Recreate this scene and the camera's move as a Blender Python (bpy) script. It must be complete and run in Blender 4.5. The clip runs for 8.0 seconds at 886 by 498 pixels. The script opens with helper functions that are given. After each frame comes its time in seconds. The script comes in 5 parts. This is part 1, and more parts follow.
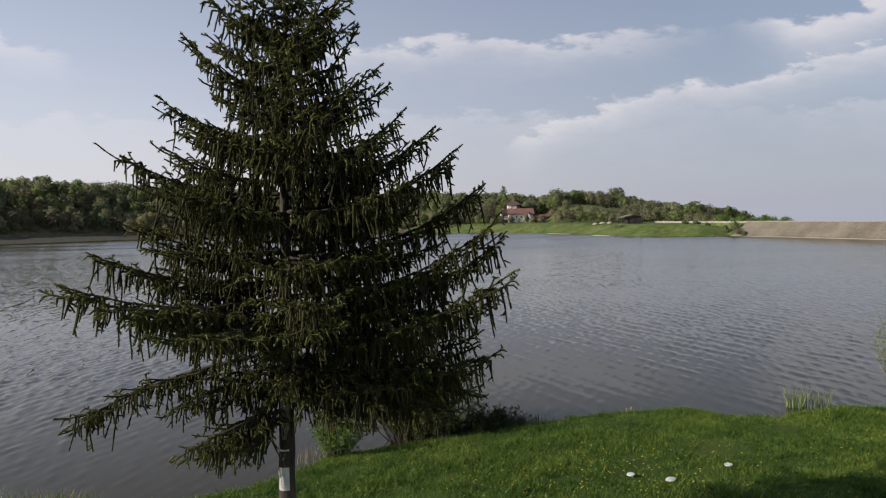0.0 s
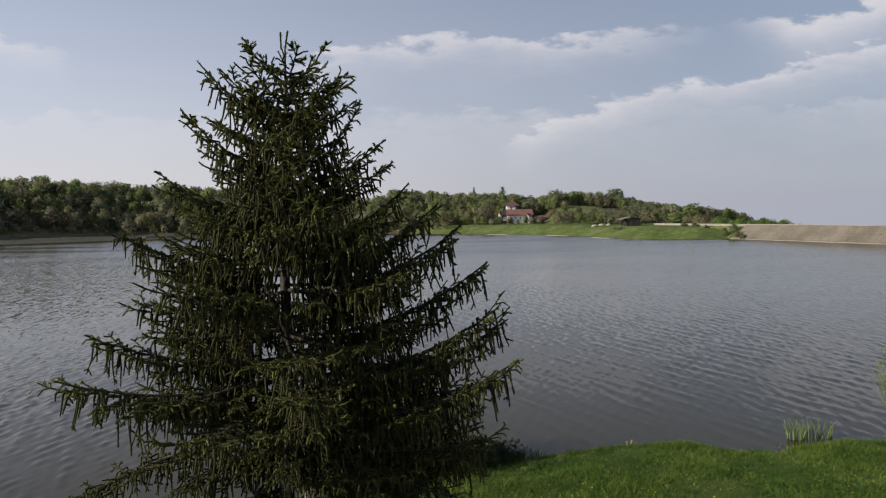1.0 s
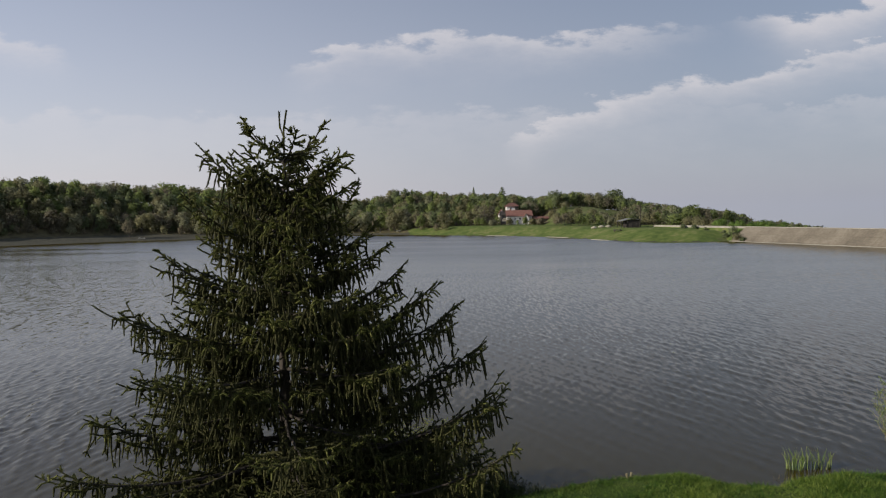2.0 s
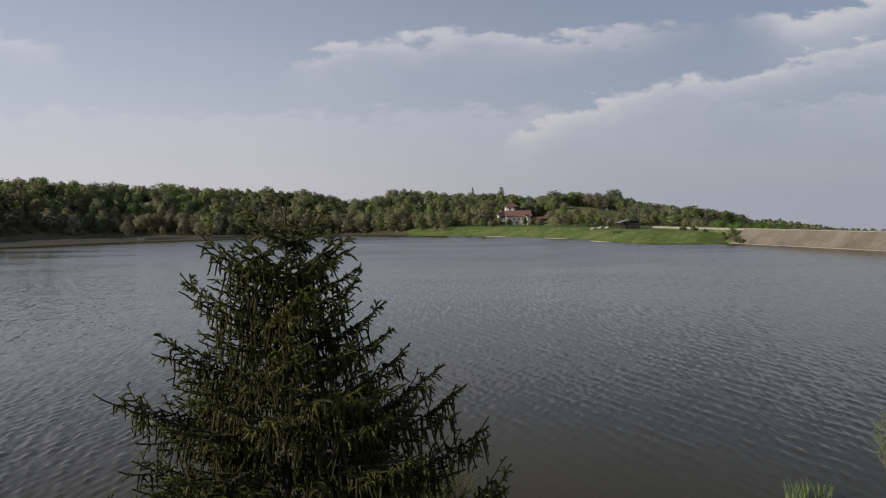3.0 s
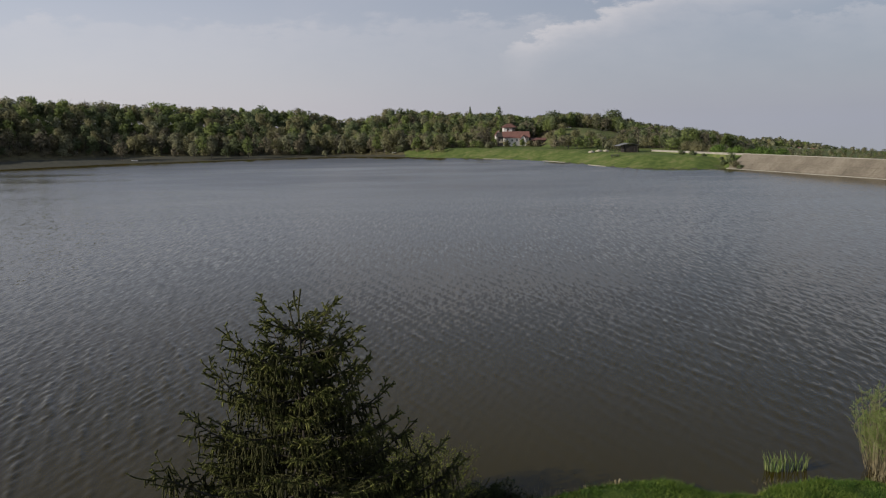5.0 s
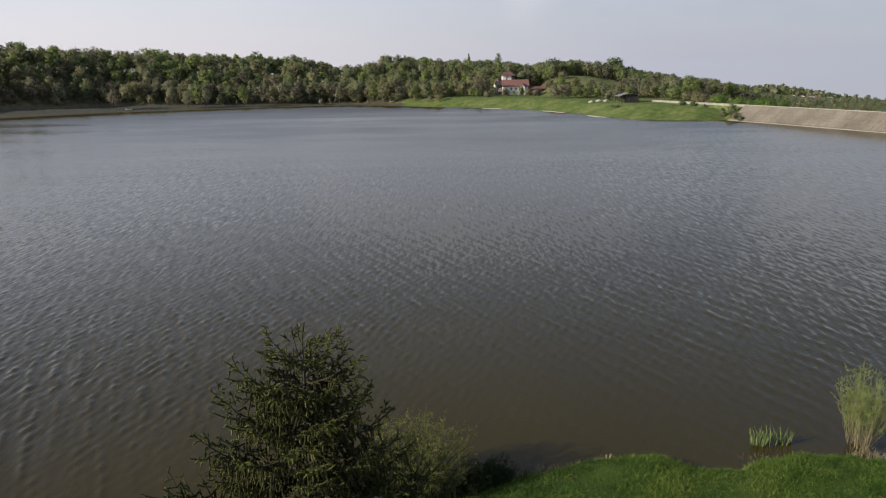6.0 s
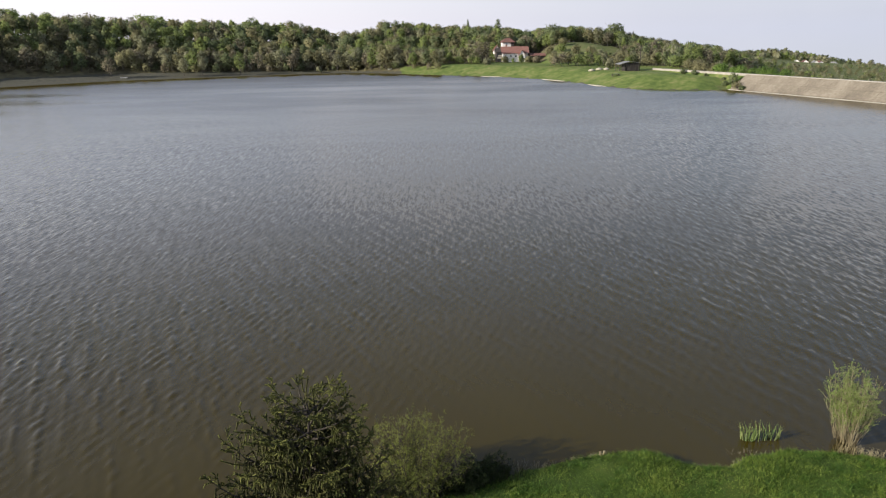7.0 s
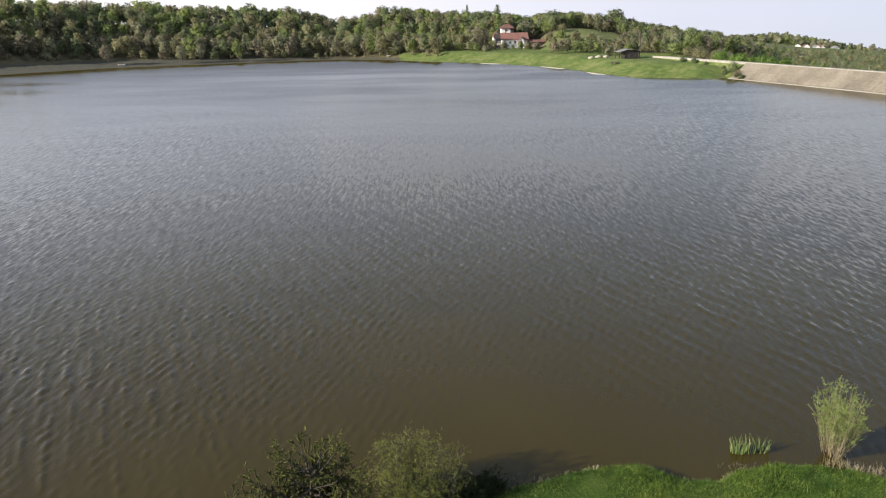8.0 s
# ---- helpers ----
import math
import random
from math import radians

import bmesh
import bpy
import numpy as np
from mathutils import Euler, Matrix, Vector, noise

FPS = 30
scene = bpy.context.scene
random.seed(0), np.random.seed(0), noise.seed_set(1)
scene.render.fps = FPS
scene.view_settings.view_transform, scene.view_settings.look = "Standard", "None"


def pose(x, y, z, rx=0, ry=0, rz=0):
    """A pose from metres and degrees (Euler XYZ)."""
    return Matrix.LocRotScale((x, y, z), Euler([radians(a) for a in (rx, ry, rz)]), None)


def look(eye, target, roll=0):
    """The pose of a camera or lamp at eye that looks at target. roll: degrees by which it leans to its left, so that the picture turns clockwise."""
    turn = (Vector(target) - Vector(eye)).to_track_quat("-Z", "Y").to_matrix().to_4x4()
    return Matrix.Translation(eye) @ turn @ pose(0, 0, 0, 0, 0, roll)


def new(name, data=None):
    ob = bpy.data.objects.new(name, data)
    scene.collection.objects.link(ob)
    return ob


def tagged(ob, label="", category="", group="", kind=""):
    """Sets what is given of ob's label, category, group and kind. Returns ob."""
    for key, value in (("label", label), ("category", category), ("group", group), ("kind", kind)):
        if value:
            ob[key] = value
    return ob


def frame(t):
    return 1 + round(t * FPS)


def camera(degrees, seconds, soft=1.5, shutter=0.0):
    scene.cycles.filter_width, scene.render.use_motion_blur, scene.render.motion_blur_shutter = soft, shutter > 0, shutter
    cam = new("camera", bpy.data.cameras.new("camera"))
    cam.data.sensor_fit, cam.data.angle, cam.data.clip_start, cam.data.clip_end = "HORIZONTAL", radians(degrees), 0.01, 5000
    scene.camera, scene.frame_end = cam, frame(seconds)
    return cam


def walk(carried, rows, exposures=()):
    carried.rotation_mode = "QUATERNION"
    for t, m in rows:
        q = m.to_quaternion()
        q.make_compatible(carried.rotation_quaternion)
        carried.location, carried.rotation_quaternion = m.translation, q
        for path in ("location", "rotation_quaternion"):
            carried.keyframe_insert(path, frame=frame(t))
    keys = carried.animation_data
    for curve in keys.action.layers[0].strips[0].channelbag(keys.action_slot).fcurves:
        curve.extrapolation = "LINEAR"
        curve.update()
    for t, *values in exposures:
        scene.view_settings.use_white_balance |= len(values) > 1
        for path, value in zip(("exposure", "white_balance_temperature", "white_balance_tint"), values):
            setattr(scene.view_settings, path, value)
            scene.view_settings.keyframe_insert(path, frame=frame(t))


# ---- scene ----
# brightness of the clip's own exposure
EXPOSURE = [(0, 0.22), (2.0, 0.04), (3.5, -0.11), (4.5, -0.13), (6.5, 0.62), (8, 1.05)]
cam = camera(66.6, 8.0, soft=1.15)
PATH = [
    (0, pose(0.000, -0.002, 6.222, 87.216, 1.177, -0.063)),
    (0.5, pose(-0.021, 0.070, 6.734, 87.122, 1.127, -0.106)),
    (1, pose(-0.026, 0.122, 7.226, 87.069, 1.060, -0.165)),
    (1.5, pose(-0.018, 0.160, 7.730, 86.996, 1.078, -0.172)),
    (2, pose(-0.001, 0.190, 8.230, 86.924, 1.067, -0.196)),
    (3.5, pose(-0.041, 0.301, 9.854, 86.301, 1.078, -0.340)),
    (4, pose(-0.071, 0.273, 10.390, 84.971, 1.018, -0.414)),
    (4.5, pose(-0.095, 0.185, 10.984, 82.366, 1.063, -0.475)),
    (6, pose(-0.070, 0.098, 12.771, 75.137, 0.916, -0.703)),
    (6.5, pose(-0.059, 0.108, 13.428, 73.623, 0.972, -0.778)),
    (7, pose(-0.019, 0.097, 14.082, 72.247, 1.013, -0.801)),
    (7.5, pose(0.025, 0.102, 14.746, 71.386, 1.012, -0.833)),
    (8, pose(0.067, 0.062, 15.402, 70.899, 1.033, -0.871)),
]
walk(cam, PATH, EXPOSURE)

# ---------------------------------------------------------------- world and sun
SUN_ELEV, SUN_AZ = 22.0, 253.0          # degrees; azimuth clockwise from +y
SUN_TO = Vector((math.sin(radians(SUN_AZ)) * math.cos(radians(SUN_ELEV)),
                 math.cos(radians(SUN_AZ)) * math.cos(radians(SUN_ELEV)), math.sin(radians(SUN_ELEV))))
sun = new("sun", bpy.data.lights.new("sun", "SUN"))
sun.data.energy, sun.data.angle, sun.data.color = 4.7, radians(0.6), (1.0, 0.93, 0.82)
sun.matrix_world = look((0, 0, 0), -SUN_TO)

world = bpy.data.worlds.new("sky")
scene.world = world
world.use_nodes = True
WT = world.node_tree
WT.nodes.clear()


def wn(kind, **values):
    n = WT.nodes.new(kind)
    for k, v in values.items():
        n.inputs[k.replace("_", " ")].default_value = v
    return n


def wmath(op, a, b=None):
    n = WT.nodes.new("ShaderNodeMath")
    n.operation = op
    for i, v in enumerate((a, b)):
        if v is None:
            continue
        if isinstance(v, (int, float)):
            n.inputs[i].default_value = v
        else:
            WT.links.new(v, n.inputs[i])
    return n.outputs[0]


def build_sky():
    """Hazy spring sky with a few soft cloud banks."""
    sky = WT.nodes.new("ShaderNodeTexSky")
    sky.sky_type = "NISHITA"
    sky.sun_disc = False
    sky.sun_elevation, sky.sun_rotation = radians(SUN_ELEV), radians(360 - SUN_AZ)
    sky.altitude, sky.air_density, sky.dust_density, sky.ozone_density = 200, 1.0, 1.0, 2.4
    tc = WT.nodes.new("ShaderNodeTexCoord")
    sep = WT.nodes.new("ShaderNodeSeparateXYZ")
    WT.links.new(tc.outputs["Generated"], sep.inputs[0])
    lift = WT.nodes.new("ShaderNodeCombineXYZ")
    for axis in ("X", "Y"):
        WT.links.new(sep.outputs[axis], lift.inputs[axis])
    WT.links.new(wmath("MAXIMUM", sep.outputs["Z"], 0.015), lift.inputs["Z"])
    WT.links.new(lift.outputs[0], sky.inputs["Vector"])
    ahead = wmath("MAXIMUM", sep.outputs["Y"], 0.12)
    u, v = wmath("DIVIDE", sep.outputs["X"], ahead), wmath("DIVIDE", sep.outputs["Z"], ahead)
    uv = WT.nodes.new("ShaderNodeCombineXYZ")
    WT.links.new(u, uv.inputs[0])
    WT.links.new(wmath("MULTIPLY", v, 2.4), uv.inputs[1])
    warp = wn("ShaderNodeTexNoise", Scale=5.0, Detail=7.0, Roughness=0.62)
    WT.links.new(uv.outputs[0], warp.inputs["Vector"])
    fine = wn("ShaderNodeTexNoise", Scale=3.2, Detail=4.0, Roughness=0.55)
    WT.links.new(uv.outputs[0], fine.inputs["Vector"])
    # cloud banks: crisp billowing upper edge, soft fading underside. Stops of u and upper edge, window in u, depth, weight
    puff = wn("ShaderNodeTexNoise", Scale=15.0, Detail=8.0, Roughness=0.60)
    WT.links.new(uv.outputs[0], puff.inputs["Vector"])
    billow = wmath("MULTIPLY", wmath("SUBTRACT", wmath("ADD", wmath("MULTIPLY", warp.outputs["Fac"], 0.45), wmath("MULTIPLY", puff.outputs["Fac"], 0.55)), 0.5), 0.17)
    total = None
    for stops, left, right, depth, k in CLOUD_BANKS:
        span = WT.nodes.new("ShaderNodeMapRange")
        span.inputs["From Min"].default_value, span.inputs["From Max"].default_value = -0.8, 0.8
        WT.links.new(u, span.inputs["Value"])
        edge = WT.nodes.new("ShaderNodeValToRGB")
        edge.color_ramp.interpolation = "B_SPLINE"
        e = edge.color_ramp.elements
        while len(e) < len(stops):
            e.new(0.5)
        for el, (su, sv) in zip(e, stops):
            el.position, el.color = (su + 0.8) / 1.6, (sv * 2.5, sv * 2.5, sv * 2.5, 1)
        WT.links.new(span.outputs[0], edge.inputs[0])
        below = wmath("SUBTRACT", wmath("ADD", wmath("DIVIDE", edge.outputs[0], 2.5), billow), v)
        crisp = WT.nodes.new("ShaderNodeMapRange")
        crisp.interpolation_type = "SMOOTHSTEP"
        crisp.inputs["From Min"].default_value, crisp.inputs["From Max"].default_value = -0.006, 0.018
        WT.links.new(below, crisp.inputs["Value"])
        g = wmath("MULTIPLY", crisp.outputs[0], wmath("EXPONENT", wmath("DIVIDE", wmath("MAXIMUM", below, 0.0), -depth)))
        for lo, hi in (left, right):
            win = WT.nodes.new("ShaderNodeMapRange")
            win.interpolation_type = "SMOOTHSTEP"
            win.inputs["From Min"].default_value, win.inputs["From Max"].default_value = lo, hi
            WT.links.new(u, win.inputs["Value"])
            g = wmath("MULTIPLY", g, win.outputs[0])
        g = wmath("MULTIPLY", g, k)
        total = g if total is None else wmath("MAXIMUM", total, g)
    mask = wmath("MULTIPLY", total, wmath("ADD", wmath("MULTIPLY", puff.outputs["Fac"], 1.8), 0.10))
    mask = wmath("ADD", mask, wmath("MULTIPLY", wmath("SUBTRACT", fine.outputs["Fac"], 0.45), 0.30))
    ramp = WT.nodes.new("ShaderNodeMapRange")
    ramp.interpolation_type = "SMOOTHSTEP"
    ramp.inputs["From Min"].default_value, ramp.inputs["From Max"].default_value = 0.02, 1.05
    ramp.inputs["To Max"].default_value = 0.72
    WT.links.new(mask, ramp.inputs["Value"])
    # haze low over the horizon
    haze = WT.nodes.new("ShaderNodeMix")
    haze.data_type = "RGBA"
    WT.links.new(wmath("MULTIPLY", wmath("EXPONENT", wmath("MULTIPLY", wmath("ABSOLUTE", sep.outputs["Z"]), -2.5)), 0.92), haze.inputs["Factor"])
    WT.links.new(sky.outputs[0], haze.inputs["A"])
    # the haze is whiter towards the sun's side
    sunward = WT.nodes.new("ShaderNodeMapRange")
    sunward.interpolation_type = "SMOOTHSTEP"
    sunward.inputs["From Min"].default_value, sunward.inputs["From Max"].default_value = -0.62, 0.58
    WT.links.new(sep.outputs["X"], sunward.inputs["Value"])
    veil = WT.nodes.new("ShaderNodeMix")
    veil.data_type = "RGBA"
    WT.links.new(sunward.outputs[0], veil.inputs["Factor"])
    veil.inputs["A"].default_value, veil.inputs["B"].default_value = SKY_HAZE, SKY_HAZE_FAR
    WT.links.new(veil.outputs["Result"], haze.inputs["B"])
    mix = WT.nodes.new("ShaderNodeMix")
    mix.data_type = "RGBA"
    WT.links.new(ramp.outputs[0], mix.inputs["Factor"])
    WT.links.new(haze.outputs["Result"], mix.inputs["A"])
    mix.inputs["B"].default_value = SKY_CLOUD
    bg = wn("ShaderNodeBackground", Strength=0.10)
    WT.links.new(mix.outputs["Result"], bg.inputs["Color"])
    out = WT.nodes.new("ShaderNodeOutputWorld")
    WT.links.new(bg.outputs[0], out.inputs[0])


CLOUD_BANKS = (
    (((-0.24, 0.195), (-0.20, 0.226), (-0.15, 0.249), (-0.02, 0.268), (0.10, 0.259), (0.27, 0.258), (0.43, 0.268), (0.53, 0.300)), (-0.25, -0.17), (0.50, 0.20), 0.036, 1.0),
    (((0.08, 0.090), (0.11, 0.110), (0.18, 0.154), (0.30, 0.182), (0.36, 0.189), (0.47, 0.199), (0.53, 0.223), (0.66, 0.250)), (0.06, 0.14), (1.1, 0.9), 0.042, 1.0),
    (((0.40, 0.270), (0.47, 0.300), (0.53, 0.275), (0.60, 0.296), (0.66, 0.312), (0.8, 0.33)), (0.38, 0.56), (1.2, 0.9), 0.05, 1.2),
    (((-0.8, 0.30), (-0.64, 0.276), (-0.60, 0.272), (-0.55, 0.246), (-0.4, 0.20)), (-1.2, -0.9), (-0.50, -0.60), 0.030, 1.0),
    (((-0.32, 0.150), (-0.2, 0.156), (-0.02, 0.160)), (-0.34, -0.22), (0.02, -0.10), 0.02, 0.55),
    (((-0.8, 0.16), (0.1, 0.15), (0.8, 0.17)), (-3.0, -2.0), (3.0, 2.0), 0.10, 0.42),
)
SKY_HAZE = (6.1, 5.75, 6.25, 1)
SKY_HAZE_FAR = (3.5, 3.7, 4.5, 1)
SKY_CLOUD = (7.1, 6.75, 6.9, 1)
build_sky()


# ---------------------------------------------------------------- materials
def material(name, stops, scale=4.0, detail=6.0, rough=0.85, bump=0.0, bump_scale=30.0, stretch=(1, 1, 1), island=0.0, per_object=0.0,
             glow_through=0.0, fine=0.0, fine_scale=60.0, metal=0.0, spec=0.5, bump_dist=0.02):
    """Procedural surface: a colour ramp over noise, with variation by piece, a fine grain and a bump."""
    m = bpy.data.materials.new(name)
    m.use_nodes = True
    nt = m.node_tree
    b = nt.nodes["Principled BSDF"]
    b.inputs["Roughness"].default_value = rough
    b.inputs["Metallic"].default_value = metal
    b.inputs["Specular IOR Level"].default_value = spec
    tc = nt.nodes.new("ShaderNodeTexCoord")
    mp = nt.nodes.new("ShaderNodeMapping")
    mp.inputs["Scale"].default_value = stretch
    nt.links.new(tc.outputs["Object"], mp.inputs[0])
    nz = nt.nodes.new("ShaderNodeTexNoise")
    nz.inputs["Scale"].default_value, nz.inputs["Detail"].default_value = scale, detail
    nt.links.new(mp.outputs[0], nz.inputs["Vector"])
    value = nz.outputs["Fac"]

    def add(sock, k):
        s = nt.nodes.new("ShaderNodeMath")
        s.operation = "MULTIPLY_ADD"
        nt.links.new(sock, s.inputs[0])
        s.inputs[1].default_value, s.inputs[2].default_value = k, -0.5 * k
        a = nt.nodes.new("ShaderNodeMath")
        a.operation = "ADD"
        nt.links.new(value, a.inputs[0])
        nt.links.new(s.outputs[0], a.inputs[1])
        return a.outputs[0]

    if fine:
        n2 = nt.nodes.new("ShaderNodeTexNoise")
        n2.inputs["Scale"].default_value, n2.inputs["Detail"].default_value = fine_scale, 4
        nt.links.new(mp.outputs[0], n2.inputs["Vector"])
        value = add(n2.outputs["Fac"], fine)
    if island:
        value = add(nt.nodes.new("ShaderNodeNewGeometry").outputs["Random Per Island"], island)
    if per_object:
        value = add(nt.nodes.new("ShaderNodeObjectInfo").outputs["Random"], per_object)
    ramp = nt.nodes.new("ShaderNodeValToRGB")
    e = ramp.color_ramp.elements
    while len(e) < len(stops):
        e.new(0.5)
    for el, (p, c) in zip(e, stops):
        el.position, el.color = p, (*c, 1)
    nt.links.new(value, ramp.inputs[0])
    nt.links.new(ramp.outputs[0], b.inputs["Base Color"])
    if bump:
        n3 = nt.nodes.new("ShaderNodeTexNoise")
        n3.inputs["Scale"].default_value, n3.inputs["Detail"].default_value = bump_scale, 5
        nt.links.new(mp.outputs[0], n3.inputs["Vector"])
        bp = nt.nodes.new("ShaderNodeBump")
        bp.inputs["Strength"].default_value, bp.inputs["Distance"].default_value = bump, bump_dist
        nt.links.new(n3.outputs["Fac"], bp.inputs["Height"])
        nt.links.new(bp.outputs[0], b.inputs["Normal"])
    if glow_through:
        tr = nt.nodes.new("ShaderNodeBsdfTranslucent")
        nt.links.new(ramp.outputs[0], tr.inputs["Color"])
        mx = nt.nodes.new("ShaderNodeMixShader")
        mx.inputs[0].default_value = glow_through
        nt.links.new(b.outputs[0], mx.inputs[1])
        nt.links.new(tr.outputs[0], mx.inputs[2])
        nt.links.new(mx.outputs[0], nt.nodes["Material Output"].inputs["Surface"])
    return m


def ramp3(lo, mid, hi):
    return ((0.25, lo), (0.5, mid), (0.75, hi))


M_GROUND = material("meadow_ground", ramp3((0.024, 0.042, 0.007), (0.042, 0.072, 0.010), (0.078, 0.092, 0.018)), scale=0.35, fine=0.6, fine_scale=9, bump=0.5, bump_scale=14, rough=0.95, spec=0.15, bump_dist=0.05)
M_MEADOW = material("far_meadow", ramp3((0.064, 0.094, 0.025), (0.100, 0.132, 0.035), (0.160, 0.168, 0.064)), scale=0.16, fine=1.0, fine_scale=0.7, bump=0.4, bump_scale=3, rough=0.95, spec=0.1, bump_dist=0.15)
M_FIELD = material("hill_pasture", ramp3((0.070, 0.088, 0.032), (0.105, 0.120, 0.045), (0.150, 0.150, 0.070)), scale=0.22, fine=0.8, fine_scale=1.2, bump=0.4, bump_scale=3, rough=0.95, spec=0.1, bump_dist=0.15)
M_FLOOR = material("woodland_floor", ramp3((0.060, 0.053, 0.032), (0.104, 0.090, 0.051), (0.150, 0.139, 0.072)), scale=0.4, fine=0.6, fine_scale=4, rough=0.95, spec=0.1)
M_WILLOW2 = material("grey_willow_leaf", ramp3((0.120, 0.176, 0.036), (0.205, 0.282, 0.062), (0.310, 0.400, 0.108)), scale=1.5, island=0.6, rough=0.6, glow_through=0.4, spec=0.25)
M_GRASS = material("grass_blade", ramp3((0.052, 0.094, 0.012), (0.104, 0.166, 0.020), (0.198, 0.248, 0.043)), scale=0.6, fine=0.8, fine_scale=2.6, island=0.6, rough=0.6, glow_through=0.35, spec=0.25)
M_TUFT = material("coarse_grass", ramp3((0.030, 0.072, 0.010), (0.060, 0.122, 0.016), (0.125, 0.190, 0.034)), scale=1.1, fine=0.5, fine_scale=2.6, island=0.35, rough=0.65, glow_through=0.35, spec=0.2)
# weed leaf darkened in colour to give the deep shade beside the bank shrub
M_SHADED_WEED = material("shaded_weed_leaf", ramp3((0.014, 0.022, 0.007), (0.028, 0.040, 0.011), (0.052, 0.066, 0.020)), scale=1.4, island=0.6, rough=0.7, glow_through=0.2, spec=0.15)
M_DRY = material("dry_stalk", ramp3((0.16, 0.13, 0.07), (0.26, 0.21, 0.12), (0.36, 0.31, 0.19)), scale=3, island=0.6, rough=0.8, glow_through=0.2)
M_NEEDLE = material("spruce_needle", ramp3((0.030, 0.036, 0.012), (0.058, 0.065, 0.019), (0.106, 0.112, 0.033)), scale=0.8, island=0.45, rough=0.7, glow_through=0.12, spec=0.12)
M_SHOOT = material("spruce_shoot", ramp3((0.050, 0.056, 0.016), (0.092, 0.098, 0.027), (0.156, 0.158, 0.045)), scale=0.8, island=0.5, rough=0.7, glow_through=0.15, spec=0.12)
M_TWIG = material("spruce_twig", ramp3((0.024, 0.025, 0.012), (0.050, 0.049, 0.020), (0.094, 0.090, 0.034)), scale=3, fine=0.9, fine_scale=90, bump=1.0, bump_scale=110, rough=0.85, spec=0.1)
M_BARK = material("bark", ramp3((0.021, 0.016, 0.013), (0.038, 0.029, 0.022), (0.066, 0.053, 0.042)), scale=9, stretch=(1, 1, 0.35), fine=0.5, fine_scale=45, bump=0.9, bump_scale=26, rough=0.9)
M_WOUND = material("resin_wound", ramp3((0.16, 0.14, 0.12), (0.34, 0.32, 0.29), (0.52, 0.50, 0.46)), scale=14, fine=0.6, fine_scale=60, bump=0.4, rough=0.7)
# leaf colours of the far trees, lightened and greyed to carry the distance haze
M_LEAF_HAZED = [
    material("leaf_fresh", ramp3((0.162, 0.194, 0.068), (0.225, 0.270, 0.095), (0.297, 0.356, 0.125)), scale=0.12, fine=0.35, fine_scale=0.8, island=0.25, rough=0.8, glow_through=0.50, spec=0.12),
    material("leaf_dark", ramp3((0.122, 0.144, 0.072), (0.170, 0.200, 0.100), (0.224, 0.264, 0.132)), scale=0.12, fine=0.35, fine_scale=0.8, island=0.25, rough=0.8, glow_through=0.50, spec=0.12),
    material("leaf_olive", ramp3((0.176, 0.167, 0.090), (0.245, 0.232, 0.125), (0.323, 0.306, 0.165)), scale=0.12, fine=0.35, fine_scale=0.8, island=0.25, rough=0.8, glow_through=0.50, spec=0.12),
    material("twigs_brown", ramp3((0.148, 0.131, 0.088), (0.205, 0.182, 0.122), (0.271, 0.240, 0.161)), scale=0.12, fine=0.35, fine_scale=0.8, island=0.25, rough=0.85, glow_through=0.35, spec=0.12),
    material("leaf_pale", ramp3((0.194, 0.193, 0.119), (0.270, 0.268, 0.165), (0.356, 0.354, 0.218)), scale=0.12, fine=0.35, fine_scale=0.8, island=0.25, rough=0.8, glow_through=0.50, spec=0.12),
]
M_TRUNK = material("grey_trunk", ramp3((0.060, 0.052, 0.042), (0.105, 0.093, 0.078), (0.165, 0.150, 0.130)), scale=2.0, fine=0.5, fine_scale=9, rough=0.9, spec=0.2)
M_HEDGE = material("hedge_leaf", ramp3((0.105, 0.165, 0.036), (0.160, 0.245, 0.055), (0.220, 0.320, 0.080)), scale=0.3, fine=0.7, fine_scale=1.6, island=0.5, rough=0.6, glow_through=0.5, spec=0.25)
M_WILLOW = material("willow_leaf", ramp3((0.100, 0.120, 0.020), (0.185, 0.212, 0.034), (0.310, 0.330, 0.068)), scale=1.5, island=0.6, rough=0.6, glow_through=0.4, spec=0.25)
M_IRIS = material("iris_leaf", ramp3((0.098, 0.155, 0.039), (0.181, 0.238, 0.066), (0.307, 0.333, 0.131)), scale=3, island=0.5, rough=0.45, glow_through=0.25)
M_CONCRETE = material("weathered_concrete", ramp3((0.115, 0.096, 0.070), (0.165, 0.138, 0.102), (0.218, 0.187, 0.142)), scale=0.25, fine=0.7, fine_scale=2.2, stretch=(1, 1, 0.4), per_object=0.05, bump=0.3, bump_scale=5, rough=0.9)
M_KERB = material("pale_concrete", ramp3((0.207, 0.185, 0.152), (0.274, 0.252, 0.211), (0.340, 0.315, 0.270)), scale=0.6, fine=0.5, fine_scale=6, rough=0.9)
M_ROAD = material("gravel_road", ramp3((0.20, 0.18, 0.15), (0.27, 0.25, 0.21), (0.34, 0.31, 0.27)), scale=1.2, fine=0.6, fine_scale=14, rough=0.95)
M_SAND = material("dry_sand", ramp3((0.24, 0.22, 0.16), (0.33, 0.30, 0.23), (0.42, 0.385, 0.30)), scale=0.8, fine=0.5, fine_scale=9, rough=0.95)
M_MUD = material("shore_mud", ramp3((0.028, 0.027, 0.016), (0.046, 0.043, 0.025), (0.075, 0.068, 0.042)), scale=0.8, fine=0.5, fine_scale=9, rough=0.85)
